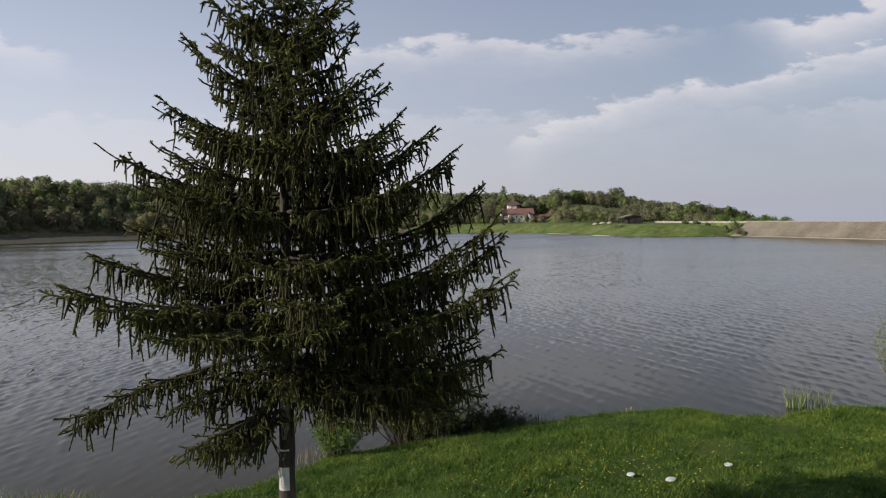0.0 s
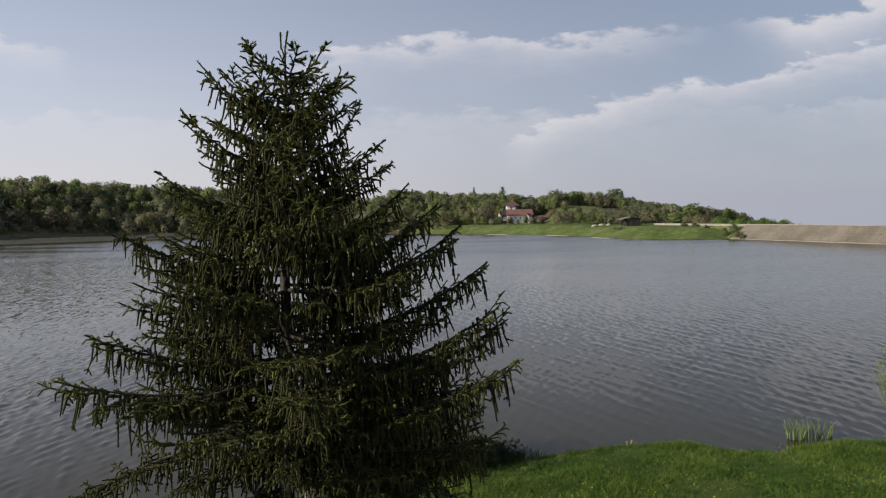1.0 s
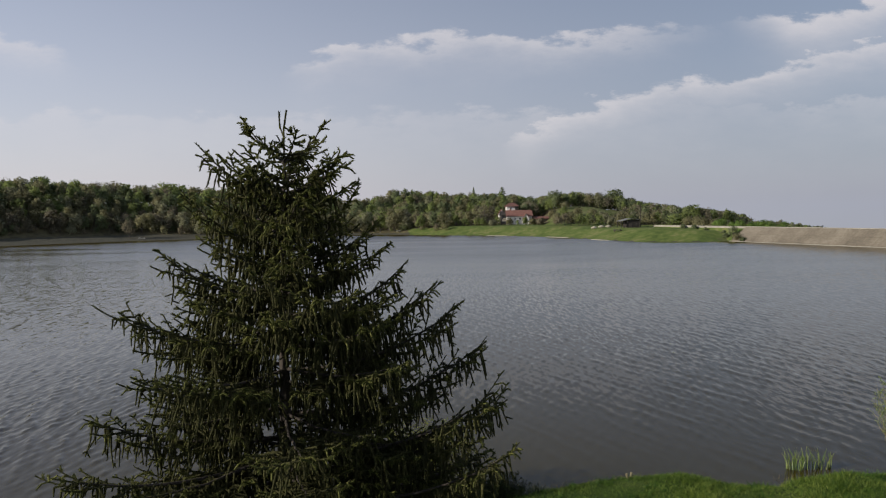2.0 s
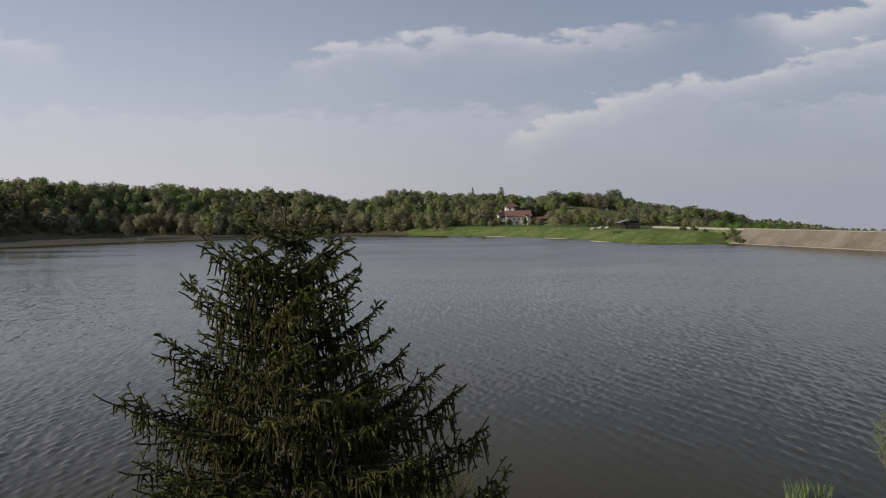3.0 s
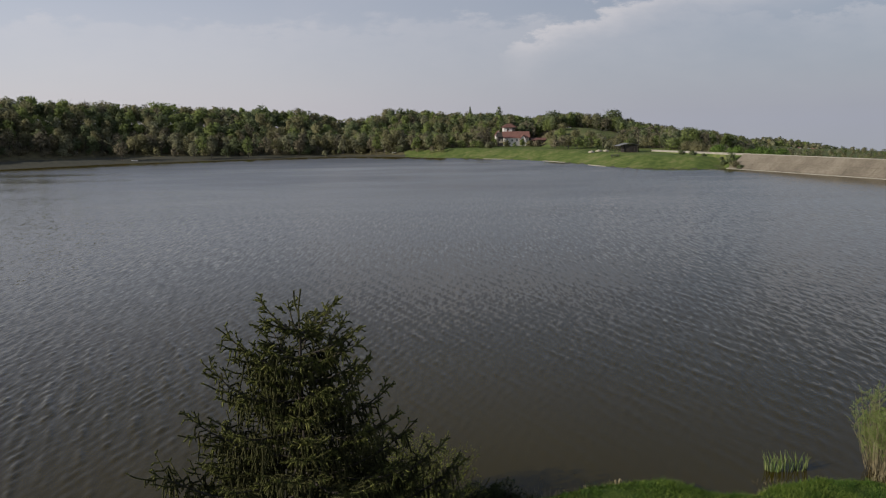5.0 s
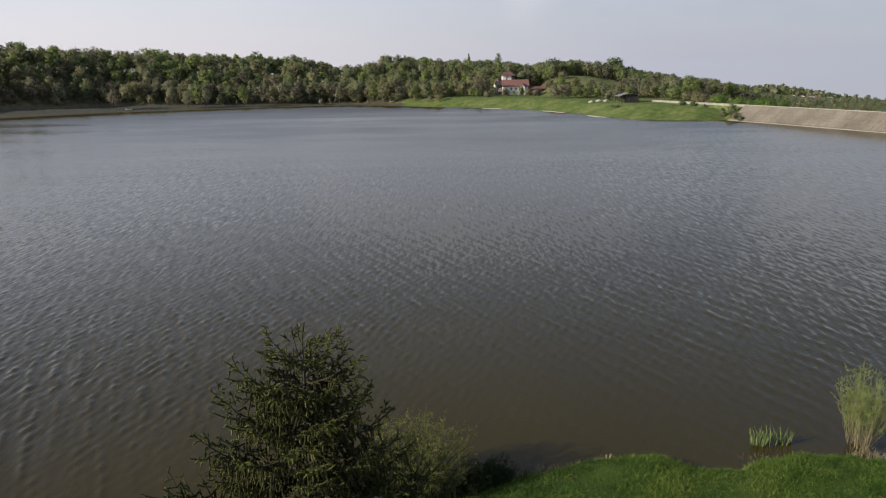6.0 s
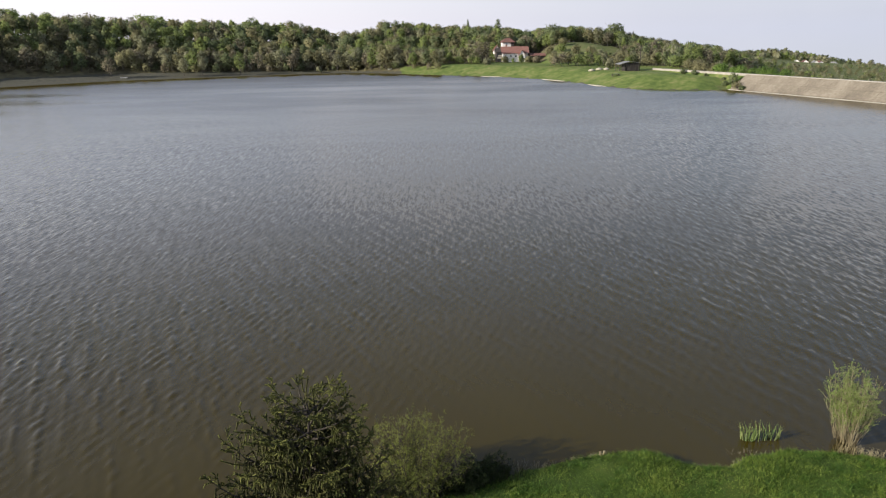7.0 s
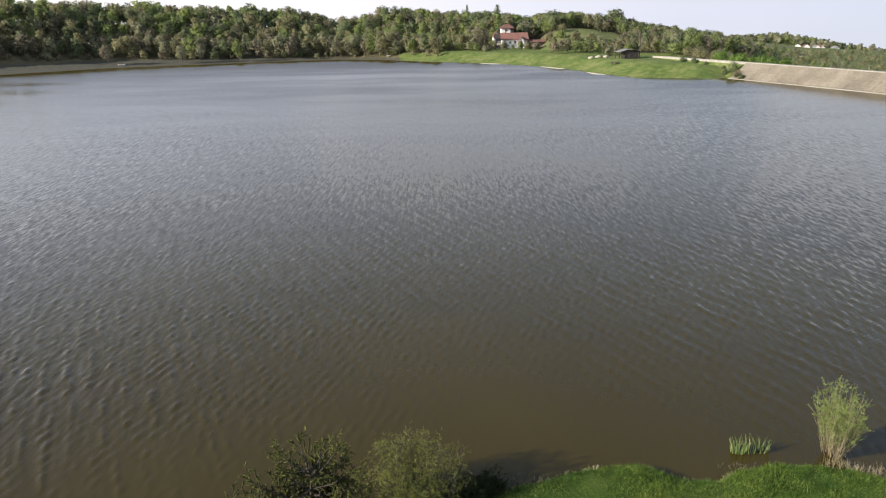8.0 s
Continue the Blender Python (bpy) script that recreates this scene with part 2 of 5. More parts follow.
M_PLASTER = material("white_plaster", ramp3((0.60, 0.56, 0.52), (0.71, 0.67, 0.63), (0.79, 0.75, 0.71)), scale=0.7, fine=0.4, fine_scale=9, rough=0.9, bump=0.1)
M_ROOF = material("red_roof_tile", ramp3((0.105, 0.048, 0.037), (0.150, 0.068, 0.052), (0.205, 0.096, 0.073)), scale=1.4, fine=0.6, fine_scale=12, per_object=0.4, rough=0.85)
M_WOOD = material("old_boards", ramp3((0.020, 0.016, 0.014), (0.038, 0.031, 0.026), (0.068, 0.057, 0.048)), scale=3, stretch=(1, 1, 0.2), fine=0.5, fine_scale=20, per_object=0.5, rough=0.85)
M_TIN = material("grey_sheet_roof", ramp3((0.13, 0.125, 0.115), (0.19, 0.185, 0.17), (0.26, 0.25, 0.235)), scale=1.2, fine=0.5, fine_scale=10, rough=0.6, metal=0.2)
M_GLASS = material("window_dark", ramp3((0.02, 0.022, 0.025), (0.03, 0.032, 0.036), (0.045, 0.048, 0.052)), scale=2, rough=0.08)
M_WHITE = material("white_paint", ramp3((0.62, 0.61, 0.58), (0.76, 0.75, 0.72), (0.84, 0.83, 0.80)), scale=9, fine=0.5, fine_scale=50, rough=0.55)
M_STONE = material("pale_stone", ramp3((0.48, 0.47, 0.44), (0.62, 0.61, 0.58), (0.72, 0.71, 0.68)), scale=12, fine=0.4, fine_scale=60, bump=0.3, rough=0.8)
M_YELLOW = material("dandelion_yellow", ramp3((0.55, 0.40, 0.02), (0.70, 0.52, 0.03), (0.80, 0.62, 0.05)), scale=20, island=0.5, rough=0.7)
M_RED = material("rust_red_paint", ramp3((0.22, 0.05, 0.03), (0.30, 0.07, 0.045), (0.38, 0.10, 0.07)), scale=1.0, fine=0.4, fine_scale=8, rough=0.6)


def water_material():
    """Murky, wind-rippled lake: two crossing trains of short waves, with lanes of wind."""
    m = bpy.data.materials.new("lake_water")
    m.use_nodes = True
    nt = m.node_tree
    b = nt.nodes["Principled BSDF"]
    b.inputs["Roughness"].default_value, b.inputs["IOR"].default_value = 0.14, 1.333
    tc = nt.nodes.new("ShaderNodeTexCoord")

    def noise_at(scale_xyz, turn, scale, detail, rough=0.5):
        mp = nt.nodes.new("ShaderNodeMapping")
        mp.inputs["Rotation"].default_value = (0, 0, radians(turn))
        mp.inputs["Scale"].default_value = scale_xyz
        nt.links.new(tc.outputs["Object"], mp.inputs[0])
        n = nt.nodes.new("ShaderNodeTexNoise")
        n.inputs["Scale"].default_value, n.inputs["Detail"].default_value, n.inputs["Roughness"].default_value = scale, detail, rough
        nt.links.new(mp.outputs[0], n.inputs["Vector"])
        return n.outputs["Fac"]

    def mul(a, k, c=0.0):
        n = nt.nodes.new("ShaderNodeMath")
        n.operation = "MULTIPLY_ADD"
        nt.links.new(a, n.inputs[0])
        n.inputs[1].default_value, n.inputs[2].default_value = k, c
        return n.outputs[0]

    def two(op, a, c):
        n = nt.nodes.new("ShaderNodeMath")
        n.operation = op
        nt.links.new(a, n.inputs[0])
        nt.links.new(c, n.inputs[1])
        return n.outputs[0]

    at = nt.nodes.new("ShaderNodeSeparateXYZ")
    nt.links.new(tc.outputs["Object"], at.inputs[0])

    def ramped(sock, x0, x1, v0, v1):
        n = nt.nodes.new("ShaderNodeMapRange")
        n.interpolation_type = "SMOOTHSTEP"
        for key, val in zip(("From Min", "From Max", "To Min", "To Max"), (x0, x1, v0, v1)):
            n.inputs[key].default_value = val
        nt.links.new(sock, n.inputs["Value"])
        return n.outputs[0]

    # wind lanes, and the shelter of the near bank
    gusts = ramped(noise_at((0.35, 1.0, 1), 14, 0.045, 4.0, 0.6), 0.34, 0.66, 0.72, 1.22)
    reach = nt.nodes.new("ShaderNodeMath")
    reach.operation = "ABSOLUTE"
    nt.links.new(mul(at.outputs["X"], 0.75, -2.5), reach.inputs[0])
    lee = ramped(two("ADD", at.outputs["Y"], reach.outputs[0]), 22.0, 46.0, 0.10, 1.0)
    force = two("MULTIPLY", two("MULTIPLY", gusts, lee), ramped(at.outputs["Y"], 45.0, 150.0, 1.0, 0.50))
    # slopes of two crossing trains of short wind waves, and of a fine ripple
    slope_x, slope_y = None, None
    for turn, scale, along, size in WAVE_TRAINS:
        a = radians(turn)
        s1 = mul(noise_at((1.0, along, 1), -turn, scale, 2.0, 0.55), size, -0.5 * size)
        sx, sy = mul(s1, math.cos(a)), mul(s1, math.sin(a))
        slope_x = sx if slope_x is None else two("ADD", slope_x, sx)
        slope_y = sy if slope_y is None else two("ADD", slope_y, sy)
    slope_x, slope_y = two("MULTIPLY", slope_x, force), two("MULTIPLY", slope_y, force)
    # on the open lake the steep faces of the waves lie towards the near bank
    steep = two("MULTIPLY", ramped(at.outputs["Y"], 40.0, 190.0, 0.0, FACE_TILT), gusts)
    steep = two("ADD", steep, ramped(two("ADD", at.outputs["Y"], mul(at.outputs["X"], -0.35)), 195.0, 262.0, 0.0, 0.085))
    slope_y = two("ADD", slope_y, steep)
    tilt = nt.nodes.new("ShaderNodeCombineXYZ")
    nt.links.new(mul(slope_x, -1.0), tilt.inputs[0])
    nt.links.new(mul(slope_y, -1.0), tilt.inputs[1])
    geo = nt.nodes.new("ShaderNodeNewGeometry")
    add = nt.nodes.new("ShaderNodeVectorMath")
    nt.links.new(geo.outputs["Normal"], add.inputs[0])
    nt.links.new(tilt.outputs[0], add.inputs[1])
    unit = nt.nodes.new("ShaderNodeVectorMath")
    unit.operation = "NORMALIZE"
    nt.links.new(add.outputs[0], unit.inputs[0])
    nt.links.new(unit.outputs[0], b.inputs["Normal"])
    nt.links.new(ramped(at.outputs["Y"], 25.0, 140.0, 0.06, 0.14), b.inputs["Roughness"])
    silt = noise_at((1, 1, 1), 0, 0.06, 4.0)
    ramp = nt.nodes.new("ShaderNodeValToRGB")
    e = ramp.color_ramp.elements
    e[0].position, e[0].color = 0.35, (0.0320, 0.0232, 0.0020, 1)
    e[1].position, e[1].color = 0.68, (0.0405, 0.0296, 0.0030, 1)
    nt.links.new(silt, ramp.inputs[0])
    nt.links.new(ramp.outputs[0], b.inputs["Base Color"])
    return m


# turn of the wave vector, waves a metre, stretch along the crests, slope
WAVE_TRAINS = ((-20, 3.3, 0.13, 0.22), (27, 3.3, 0.13, 0.22), (-15, 6.5, 0.20, 0.24), (23, 7.0, 0.20, 0.24))
FACE_TILT = 0.085
M_WATER = water_material()


# ---------------------------------------------------------------- mesh helpers
def link_np(name, verts, faces, mats, parent=None, label="", slot=None, smooth=False):
    """One mesh object from arrays of corners and of triangles or quads, with an optional material slot for each face."""
    me = bpy.data.meshes.new(name)
    verts, faces = np.asarray(verts, np.float32), np.asarray(faces, np.int32)
    k = faces.shape[1]
    me.vertices.add(len(verts))
    me.vertices.foreach_set("co", verts.ravel())
    me.loops.add(faces.size)
    me.loops.foreach_set("vertex_index", faces.ravel())
    me.polygons.add(len(faces))
    me.polygons.foreach_set("loop_start", np.arange(0, faces.size, k, dtype=np.int32))
    me.polygons.foreach_set("loop_total", np.full(len(faces), k, np.int32))
    for mt in (mats if isinstance(mats, (list, tuple)) else [mats]):
        me.materials.append(mt)
    if slot is not None:
        me.polygons.foreach_set("material_index", np.asarray(slot, np.int32))
    if smooth:
        me.polygons.foreach_set("use_smooth", np.ones(len(faces), bool))
    me.update(calc_edges=True)
    me.validate()
    ob = new(name, me)
    if parent is not None:
        ob.parent = parent
    if label:
        ob["label"] = label
    return ob


def part(name, bm, mt, parent=None, label="", smooth=False):
    """Links a bmesh as one mesh object under a thing or a part."""
    me = bpy.data.meshes.new(name)
    bm.normal_update()
    bm.to_mesh(me)
    bm.free()
    me.materials.append(mt)
    if smooth:
        me.polygons.foreach_set("use_smooth", np.ones(len(me.polygons), bool))
    ob = new(name, me)
    if parent is not None:
        ob.parent = parent
    if label:
        ob["label"] = label
    return ob


def empty(name, x, y, z, turn=0.0):
    ob = new(name)
    ob.matrix_world = pose(x, y, z, 0, 0, turn)
    return ob


def box(bm, x0, y0, z0, x1, y1, z1, bevel=0.0):
    r = bmesh.ops.create_cube(bm, size=1.0, matrix=Matrix.Translation(((x0 + x1) / 2, (y0 + y1) / 2, (z0 + z1) / 2)) @ Matrix.Diagonal((x1 - x0, y1 - y0, z1 - z0, 1)))
    if bevel:
        edges = list({e for v in r["verts"] for e in v.link_edges})
        bmesh.ops.bevel(bm, geom=edges, offset=bevel, segments=1, affect="EDGES")
    return bm


def prism(bm, profile, axis_from, axis_to, axis="x"):
    """A closed outline of (a, b) swept along x (a = y, b = z) or along y (a = x, b = z)."""
    rings = []
    for s in (axis_from, axis_to):
        rings.append([bm.verts.new((s, a, b) if axis == "x" else (a, s, b)) for a, b in profile])
    n = len(profile)
    for i in range(n):
        bm.faces.new((rings[0][i], rings[0][(i + 1) % n], rings[1][(i + 1) % n], rings[1][i]))
    bm.faces.new(rings[0][::-1])
    bm.faces.new(rings[1])
    bmesh.ops.recalc_face_normals(bm, faces=bm.faces[:])
    return bm


def tubes(paths, radii, sides=5):
    """Tapered tubes along many paths of equal point count. paths (n, k, 3), radii (n, k). Gives corners and quads."""
    paths, radii = np.asarray(paths, float), np.asarray(radii, float)
    n, k, _ = paths.shape
    tang = np.gradient(paths, axis=1)
    tang /= np.linalg.norm(tang, axis=2, keepdims=True) + 1e-9
    ref = np.where(np.abs(tang[..., 2:3]) > 0.9, np.array([1.0, 0, 0]), np.array([0, 0, 1.0]))
    a = np.cross(tang, ref)
    a /= np.linalg.norm(a, axis=2, keepdims=True) + 1e-9
    b = np.cross(tang, a)
    ang = np.linspace(0, 2 * np.pi, sides, endpoint=False)
    ring = a[:, :, None] * np.cos(ang)[:, None] + b[:, :, None] * np.sin(ang)[:, None]
    verts = (paths[:, :, None] + ring * radii[:, :, None, None]).reshape(-1, 3)
    i, j, s = np.meshgrid(np.arange(n), np.arange(k - 1), np.arange(sides), indexing="ij")
    base = (i * k + j) * sides
    s2 = (s + 1) % sides
    quads = np.stack([base + s, base + s2, base + sides + s2, base + sides + s], -1).reshape(-1, 4)
    return verts, quads


def smoothstep(a, b, x):
    t = np.clip((x - a) / (b - a), 0, 1)
    return t * t * (3 - 2 * t)


# ---------------------------------------------------------------- the lake's outline and the lie of the land
SHORE_NEAR = [(-260, -60), (-70, -4), (-30, 9), (-14, 13.2), (-9, 14.1), (-6, 14.2), (-4.4, 15.1), (-3.1, 16.8), (-1.2, 17.7), (1.0, 18.3),
              (2.5, 19.25), (4.0, 19.75), (5.4, 20.15), (7.1, 20.3), (8.2, 19.5), (9.4, 19.2), (10.4, 19.8), (12.0, 20.1), (13.3, 19.9),
              (15.2, 19.3), (22, 17), (45, 8), (142, -24)]
SHORE_FAR = [(85.5, 125), (79.5, 141), (70, 165), (66, 163), (59, 166.7), (49, 170.5), (44, 182), (40.5, 196), (33.5, 213), (19, 231), (-1, 246),
             (-18, 261), (-32, 268), (-45, 269), (-61, 264), (-76, 259), (-95, 252), (-112, 246), (-126, 234), (-138, 223.5), (-175, 190), (-280, 120)]
LAKE = np.array(SHORE_NEAR + SHORE_FAR, float)
DAM_O, DAM_T, DAM_N = np.array((70.0, 165.0)), np.array((0.358, -0.934)), np.array((0.934, 0.358))
DAM_TOP = 3.35


def wave_noise(x, y, s):
    """Smooth pseudo-random relief, about -1 to 1."""
    return (np.sin(x / s + 1.3 * np.sin(y / s * 0.7 + 2)) * np.cos(y / s * 1.1 + 0.8 * np.sin(x / s * 1.3)) * 0.6
            + 0.4 * np.sin(x / s * 2.3 + 1.7) * np.sin(y / s * 2.1 + 0.4 + np.sin(x / s)))


def shore_distance(x, y):
    """Metres from the water's edge: positive on land, negative on the lake."""
    px, py = np.ravel(x).astype(float), np.ravel(y).astype(float)
    best = np.full(px.shape, 1e18)
    inside = np.zeros(px.shape, bool)
    for (ax, ay), (bx, by) in zip(LAKE, np.roll(LAKE, -1, 0)):
        dx, dy = bx - ax, by - ay
        t = np.clip(((px - ax) * dx + (py - ay) * dy) / (dx * dx + dy * dy), 0, 1)
        best = np.minimum(best, (px - ax - t * dx) ** 2 + (py - ay - t * dy) ** 2)
        if dy:
            inside ^= ((ay > py) != (by > py)) & (px < dx * (py - ay) / dy + ax)
    return (np.sqrt(best) * np.where(inside, -1, 1)).reshape(np.shape(x))


HILL_X = [-400, -166, -145, -123, -102, -80, -58, -45, -38, -27, -14, 4, 25, 41, 50, 61, 72, 86, 109, 127, 150, 210, 400]
HILL_Z = [17.0, 16.2, 15.0, 13.9, 13.0, 12.0, 10.8, 8.2, 5.4, 8.4, 11.6, 9.6, 8.6, 5.6, 6.6, 5.4, 8.2, 4.6, 1.8, -0.6, -4.5, -7, -8]


def land(x, y):
    """Height of the ground."""
    x, y = np.asarray(x, float), np.asarray(y, float)
    sd = shore_distance(x, y)
    wob = sd + 0.18 * wave_noise(x, y, 0.9) * np.exp(-np.abs(y - 18) / 30)
    near = 0.36 * (1 - np.exp(-np.maximum(wob, 0) / 0.30)) + 0.085 * np.maximum(sd, 0)
    near = np.where(near > 1.0, 1.0 + 0.5 * np.tanh((near - 1.0) / 0.9), near) + 0.05 * wave_noise(x, y, 0.62) * smoothstep(0.3, 1.5, sd)
    xa = x * 285 / np.maximum(y, 100)
    left = smoothstep(-5, -35, xa)
    hill = np.interp(xa, HILL_X, HILL_Z)
    meadow = 0.35 * (1 - np.exp(-np.maximum(sd, 0) / 2)) + 2.65 * smoothstep(0, 11, sd)
    woods = 0.35 * (1 - np.exp(-np.maximum(sd, 0) / 2)) + 1.5 * smoothstep(1, 16, sd)
    low = meadow * (1 - left) + woods * left
    start, end = 34 - 22 * left, 62 - 14 * left
    rise = smoothstep(0, 1, (sd - start) / (end - start))
    mound = 3.0 + 6.6 * smoothstep(234, 272, y) * np.exp(-(np.abs(x - 56) / 16.0) ** 3)
    far = low + (hill - low) * rise
    far = far + np.maximum(mound - far, 0) * smoothstep(236, 250, y) * smoothstep(39, 46, x) * smoothstep(82, 68, x)
    far = far + 0.25 * wave_noise(x, y, 9) * smoothstep(4, 20, sd)
    # behind the dam the valley drops away
    dd = (x - DAM_O[0]) * DAM_N[0] + (y - DAM_O[1]) * DAM_N[1]
    along = (x - DAM_O[0]) * DAM_T[0] + (y - DAM_O[1]) * DAM_T[1]
    valley = 2.4 - 8.0 * smoothstep(8, 40, dd)
    far = np.where(dd > 0, far + (np.minimum(valley, far) - far) * smoothstep(-36, -8, along), far)
    far = far - 0.052 * np.maximum(np.hypot(x, y) - 430, 0)
    # a further ridge across the valley
    ang = x / np.maximum(y, 100)
    ridge = np.interp(ang, [0.42, 0.46, 0.49, 0.51, 0.545, 0.578, 0.61, 0.652, 0.80], [0, 4.5, 7.2, 7.3, 4.0, -0.4, -4.0, -8.0, -12.0]) * np.exp(-((np.hypot(x, y) - 760) / 90) ** 2)
    far = far + np.where(y > 300, ridge, 0)
    k = smoothstep(50, 110, y)
    z = near * (1 - k) + far * k
    bed = -0.10 - 1.6 * (1 - np.exp(np.minimum(sd, 0) / 5)) + 0.10 * np.exp(np.minimum(sd, 0) / 0.25)
    return np.where(sd < 0, bed, z)


def land_at(x, y):
    return float(land(np.array([x]), np.array([y]))[0])


# ---------------------------------------------------------------- ground, water, dam
def build_ground():
    def grid(near0, near1, step, mid0, mid1, mid_step, far0, far1):
        """Fine lines near the bank, regular ones over the far shore, wide ones out to the horizon."""
        lines = list(np.arange(near0, near1, step))
        while lines[-1] < mid1:
            lines.append(lines[-1] + (min(mid_step, step + 0.10 * (lines[-1] - near1)) if mid0 > near1 else mid_step))
        while lines[-1] < far1:
            lines.append(lines[-1] + mid_step + 0.16 * (lines[-1] - mid1))
        back, start = [], near0
        while start > far0:
            start -= min(mid_step, step + 0.10 * (near0 - start)) if start > mid0 or mid0 > near1 else mid_step + 0.16 * (mid0 - start)
            if mid0 > near1:
                start -= 0.2 * (near0 - start)
            back.append(start)
        return np.array(back[::-1] + lines)

    gx = grid(-11.0, 18.0, 0.30, -190.0, 190.0, 2.4, -3000.0, 3000.0)
    gy = grid(8.0, 24.0, 0.28, 120.0, 310.0, 2.0, -3000.0, 3000.0)
    n = len(gx)
    x, y = np.meshgrid(gx, gy)
    z = land(x, y)
    i, j = np.meshgrid(np.arange(len(gy) - 1), np.arange(n - 1), indexing="ij")
    b = i * n + j
    quads = np.stack([b, b + 1, b + n + 1, b + n], -1).reshape(-1, 4)
    v = np.stack([x, y, z], -1).reshape(-1, 3)
    zc = v[quads].mean(1)
    sd = shore_distance(zc[:, 0], zc[:, 1])
    edge = sd + 0.5 * wave_noise(zc[:, 0], zc[:, 1], 3.0)
    slot = np.where(sd < 0.12, 1, 0)
    # a bare muddy strip along the wooded shore
    slot = np.where((edge < np.interp(zc[:, 0], [-140, -90, -40, -12], [15, 12, 5, 3])) & (zc[:, 0] < -12) & (zc[:, 1] > 150), 1, slot)
    far = zc[:, 1] > 90
    xa = zc[:, 0] * 285 / np.maximum(zc[:, 1], 100)
    slot = np.where(far & (slot == 0), 2, slot)
    floor = far & (slot != 1) & (edge >= 3.2) & ((xa < -14) | (edge > np.where(xa < 3, 8, np.where(xa < 18, 20, 36)))) & (xa < 128)
    field = (np.hypot((zc[:, 0] - 56) / 15, (zc[:, 1] - 256) / 20) < 1)
    slot = np.where(floor & (~field), 3, slot)
    slot = np.where(far & ((field & (zc[:, 1] > 243)) | (xa >= 118)), 4, slot)
    ob = link_np("ground", v, quads, [M_GROUND, M_MUD, M_MEADOW, M_FLOOR, M_FIELD], slot=slot, smooth=True)
    return tagged(ob, "green meadow and wooded hillside round the lake", "ground", kind="structure")


def dam_point(along, out, z):
    p = DAM_O + DAM_T * along + DAM_N * out
    return (p[0], p[1], z)


def build_water():
    """One sheet with real waves near the bank: two crossing trains of short crests, calm in the lee of the bank."""
    rng = np.random.default_rng(3)
    rows = [-90.0, -40.0, -10.0, 4.0, 10.0, 13.0]
    while rows[-1] < 272:
        rows.append(rows[-1] + 1.6 * (0.0021 * rows[-1] + 0.075) + 0.05 * max(0, rows[-1] - 80))
    rows = np.array(rows + [290.0, 300.0])
    y = rows[:, None]
    right = np.where(rows <= 165, 71.6 + (165 - rows) * 0.3833, np.maximum(62.0, 71.6 - (rows - 165) * 0.6))[:, None]
    inner_l, inner_r = -(0.72 * np.maximum(y, 12) + 4), np.minimum(0.72 * np.maximum(y, 12) + 4, right - 0.5)
    mid = inner_l + (inner_r - inner_l) * np.linspace(0, 1, 500)[None, :]
    out_l = inner_l + (-330 - inner_l) * np.array([1.0, 0.5, 0.2, 0.06])[None, :]
    out_r = inner_r + (right - inner_r) * np.array([0.06, 0.2, 0.5, 1.0])[None, :]
    x = np.concatenate([out_l, mid, out_r], 1)
    yy = np.broadcast_to(y, x.shape)
    h = np.zeros(x.shape)
    for k in range(48):
        wave = rng.uniform(0.34, 0.62) * (1.7 if k % 6 == 0 else 1.0)
        turn = radians(rng.normal(-20 if k % 2 else 27, 7))
        h += wave * rng.uniform(0.5, 1.0) * np.sin(2 * np.pi / wave * (x * math.cos(turn) + yy * math.sin(turn)) + rng.uniform(0, 6.28))
    h /= h.std()
    sharp = 0.03 + 0.60 * smoothstep(75, 30, yy)                # sharp crests and flat troughs near the bank
    h = WAVE_SLOPE * WAVE_SIZE * (np.exp(sharp * np.clip(h, -2.2, 2.2)) - 1 - sharp ** 2 / 2) / sharp
    h *= smoothstep(85, 35, yy)
    lee = smoothstep(22, 46, yy + np.abs(0.75 * x - 2.5))
    gust = 0.75 + 0.5 * smoothstep(-0.5, 0.7, wave_noise(x * 0.4 + yy * 0.12, yy, 26.0))
    h *= (0.10 + 0.90 * lee) * gust * smoothstep(8, 16, yy)
    h[:, :4] = 0
    h[:, -4:] = 0
    v = np.stack([x, yy, h], -1).reshape(-1, 3)
    nr, nc = x.shape
    i, j = np.meshgrid(np.arange(nr - 1), np.arange(nc - 1), indexing="ij")
    b = i * nc + j
    quads = np.stack([b, b + 1, b + nc + 1, b + nc], -1).reshape(-1, 4)
    ob = link_np("water", v, quads, M_WATER, smooth=True)
    return tagged(ob, "murky grey-brown lake water rippled by wind", "water", kind="structure")


WAVE_SLOPE, WAVE_SIZE = 0.033, 0.31


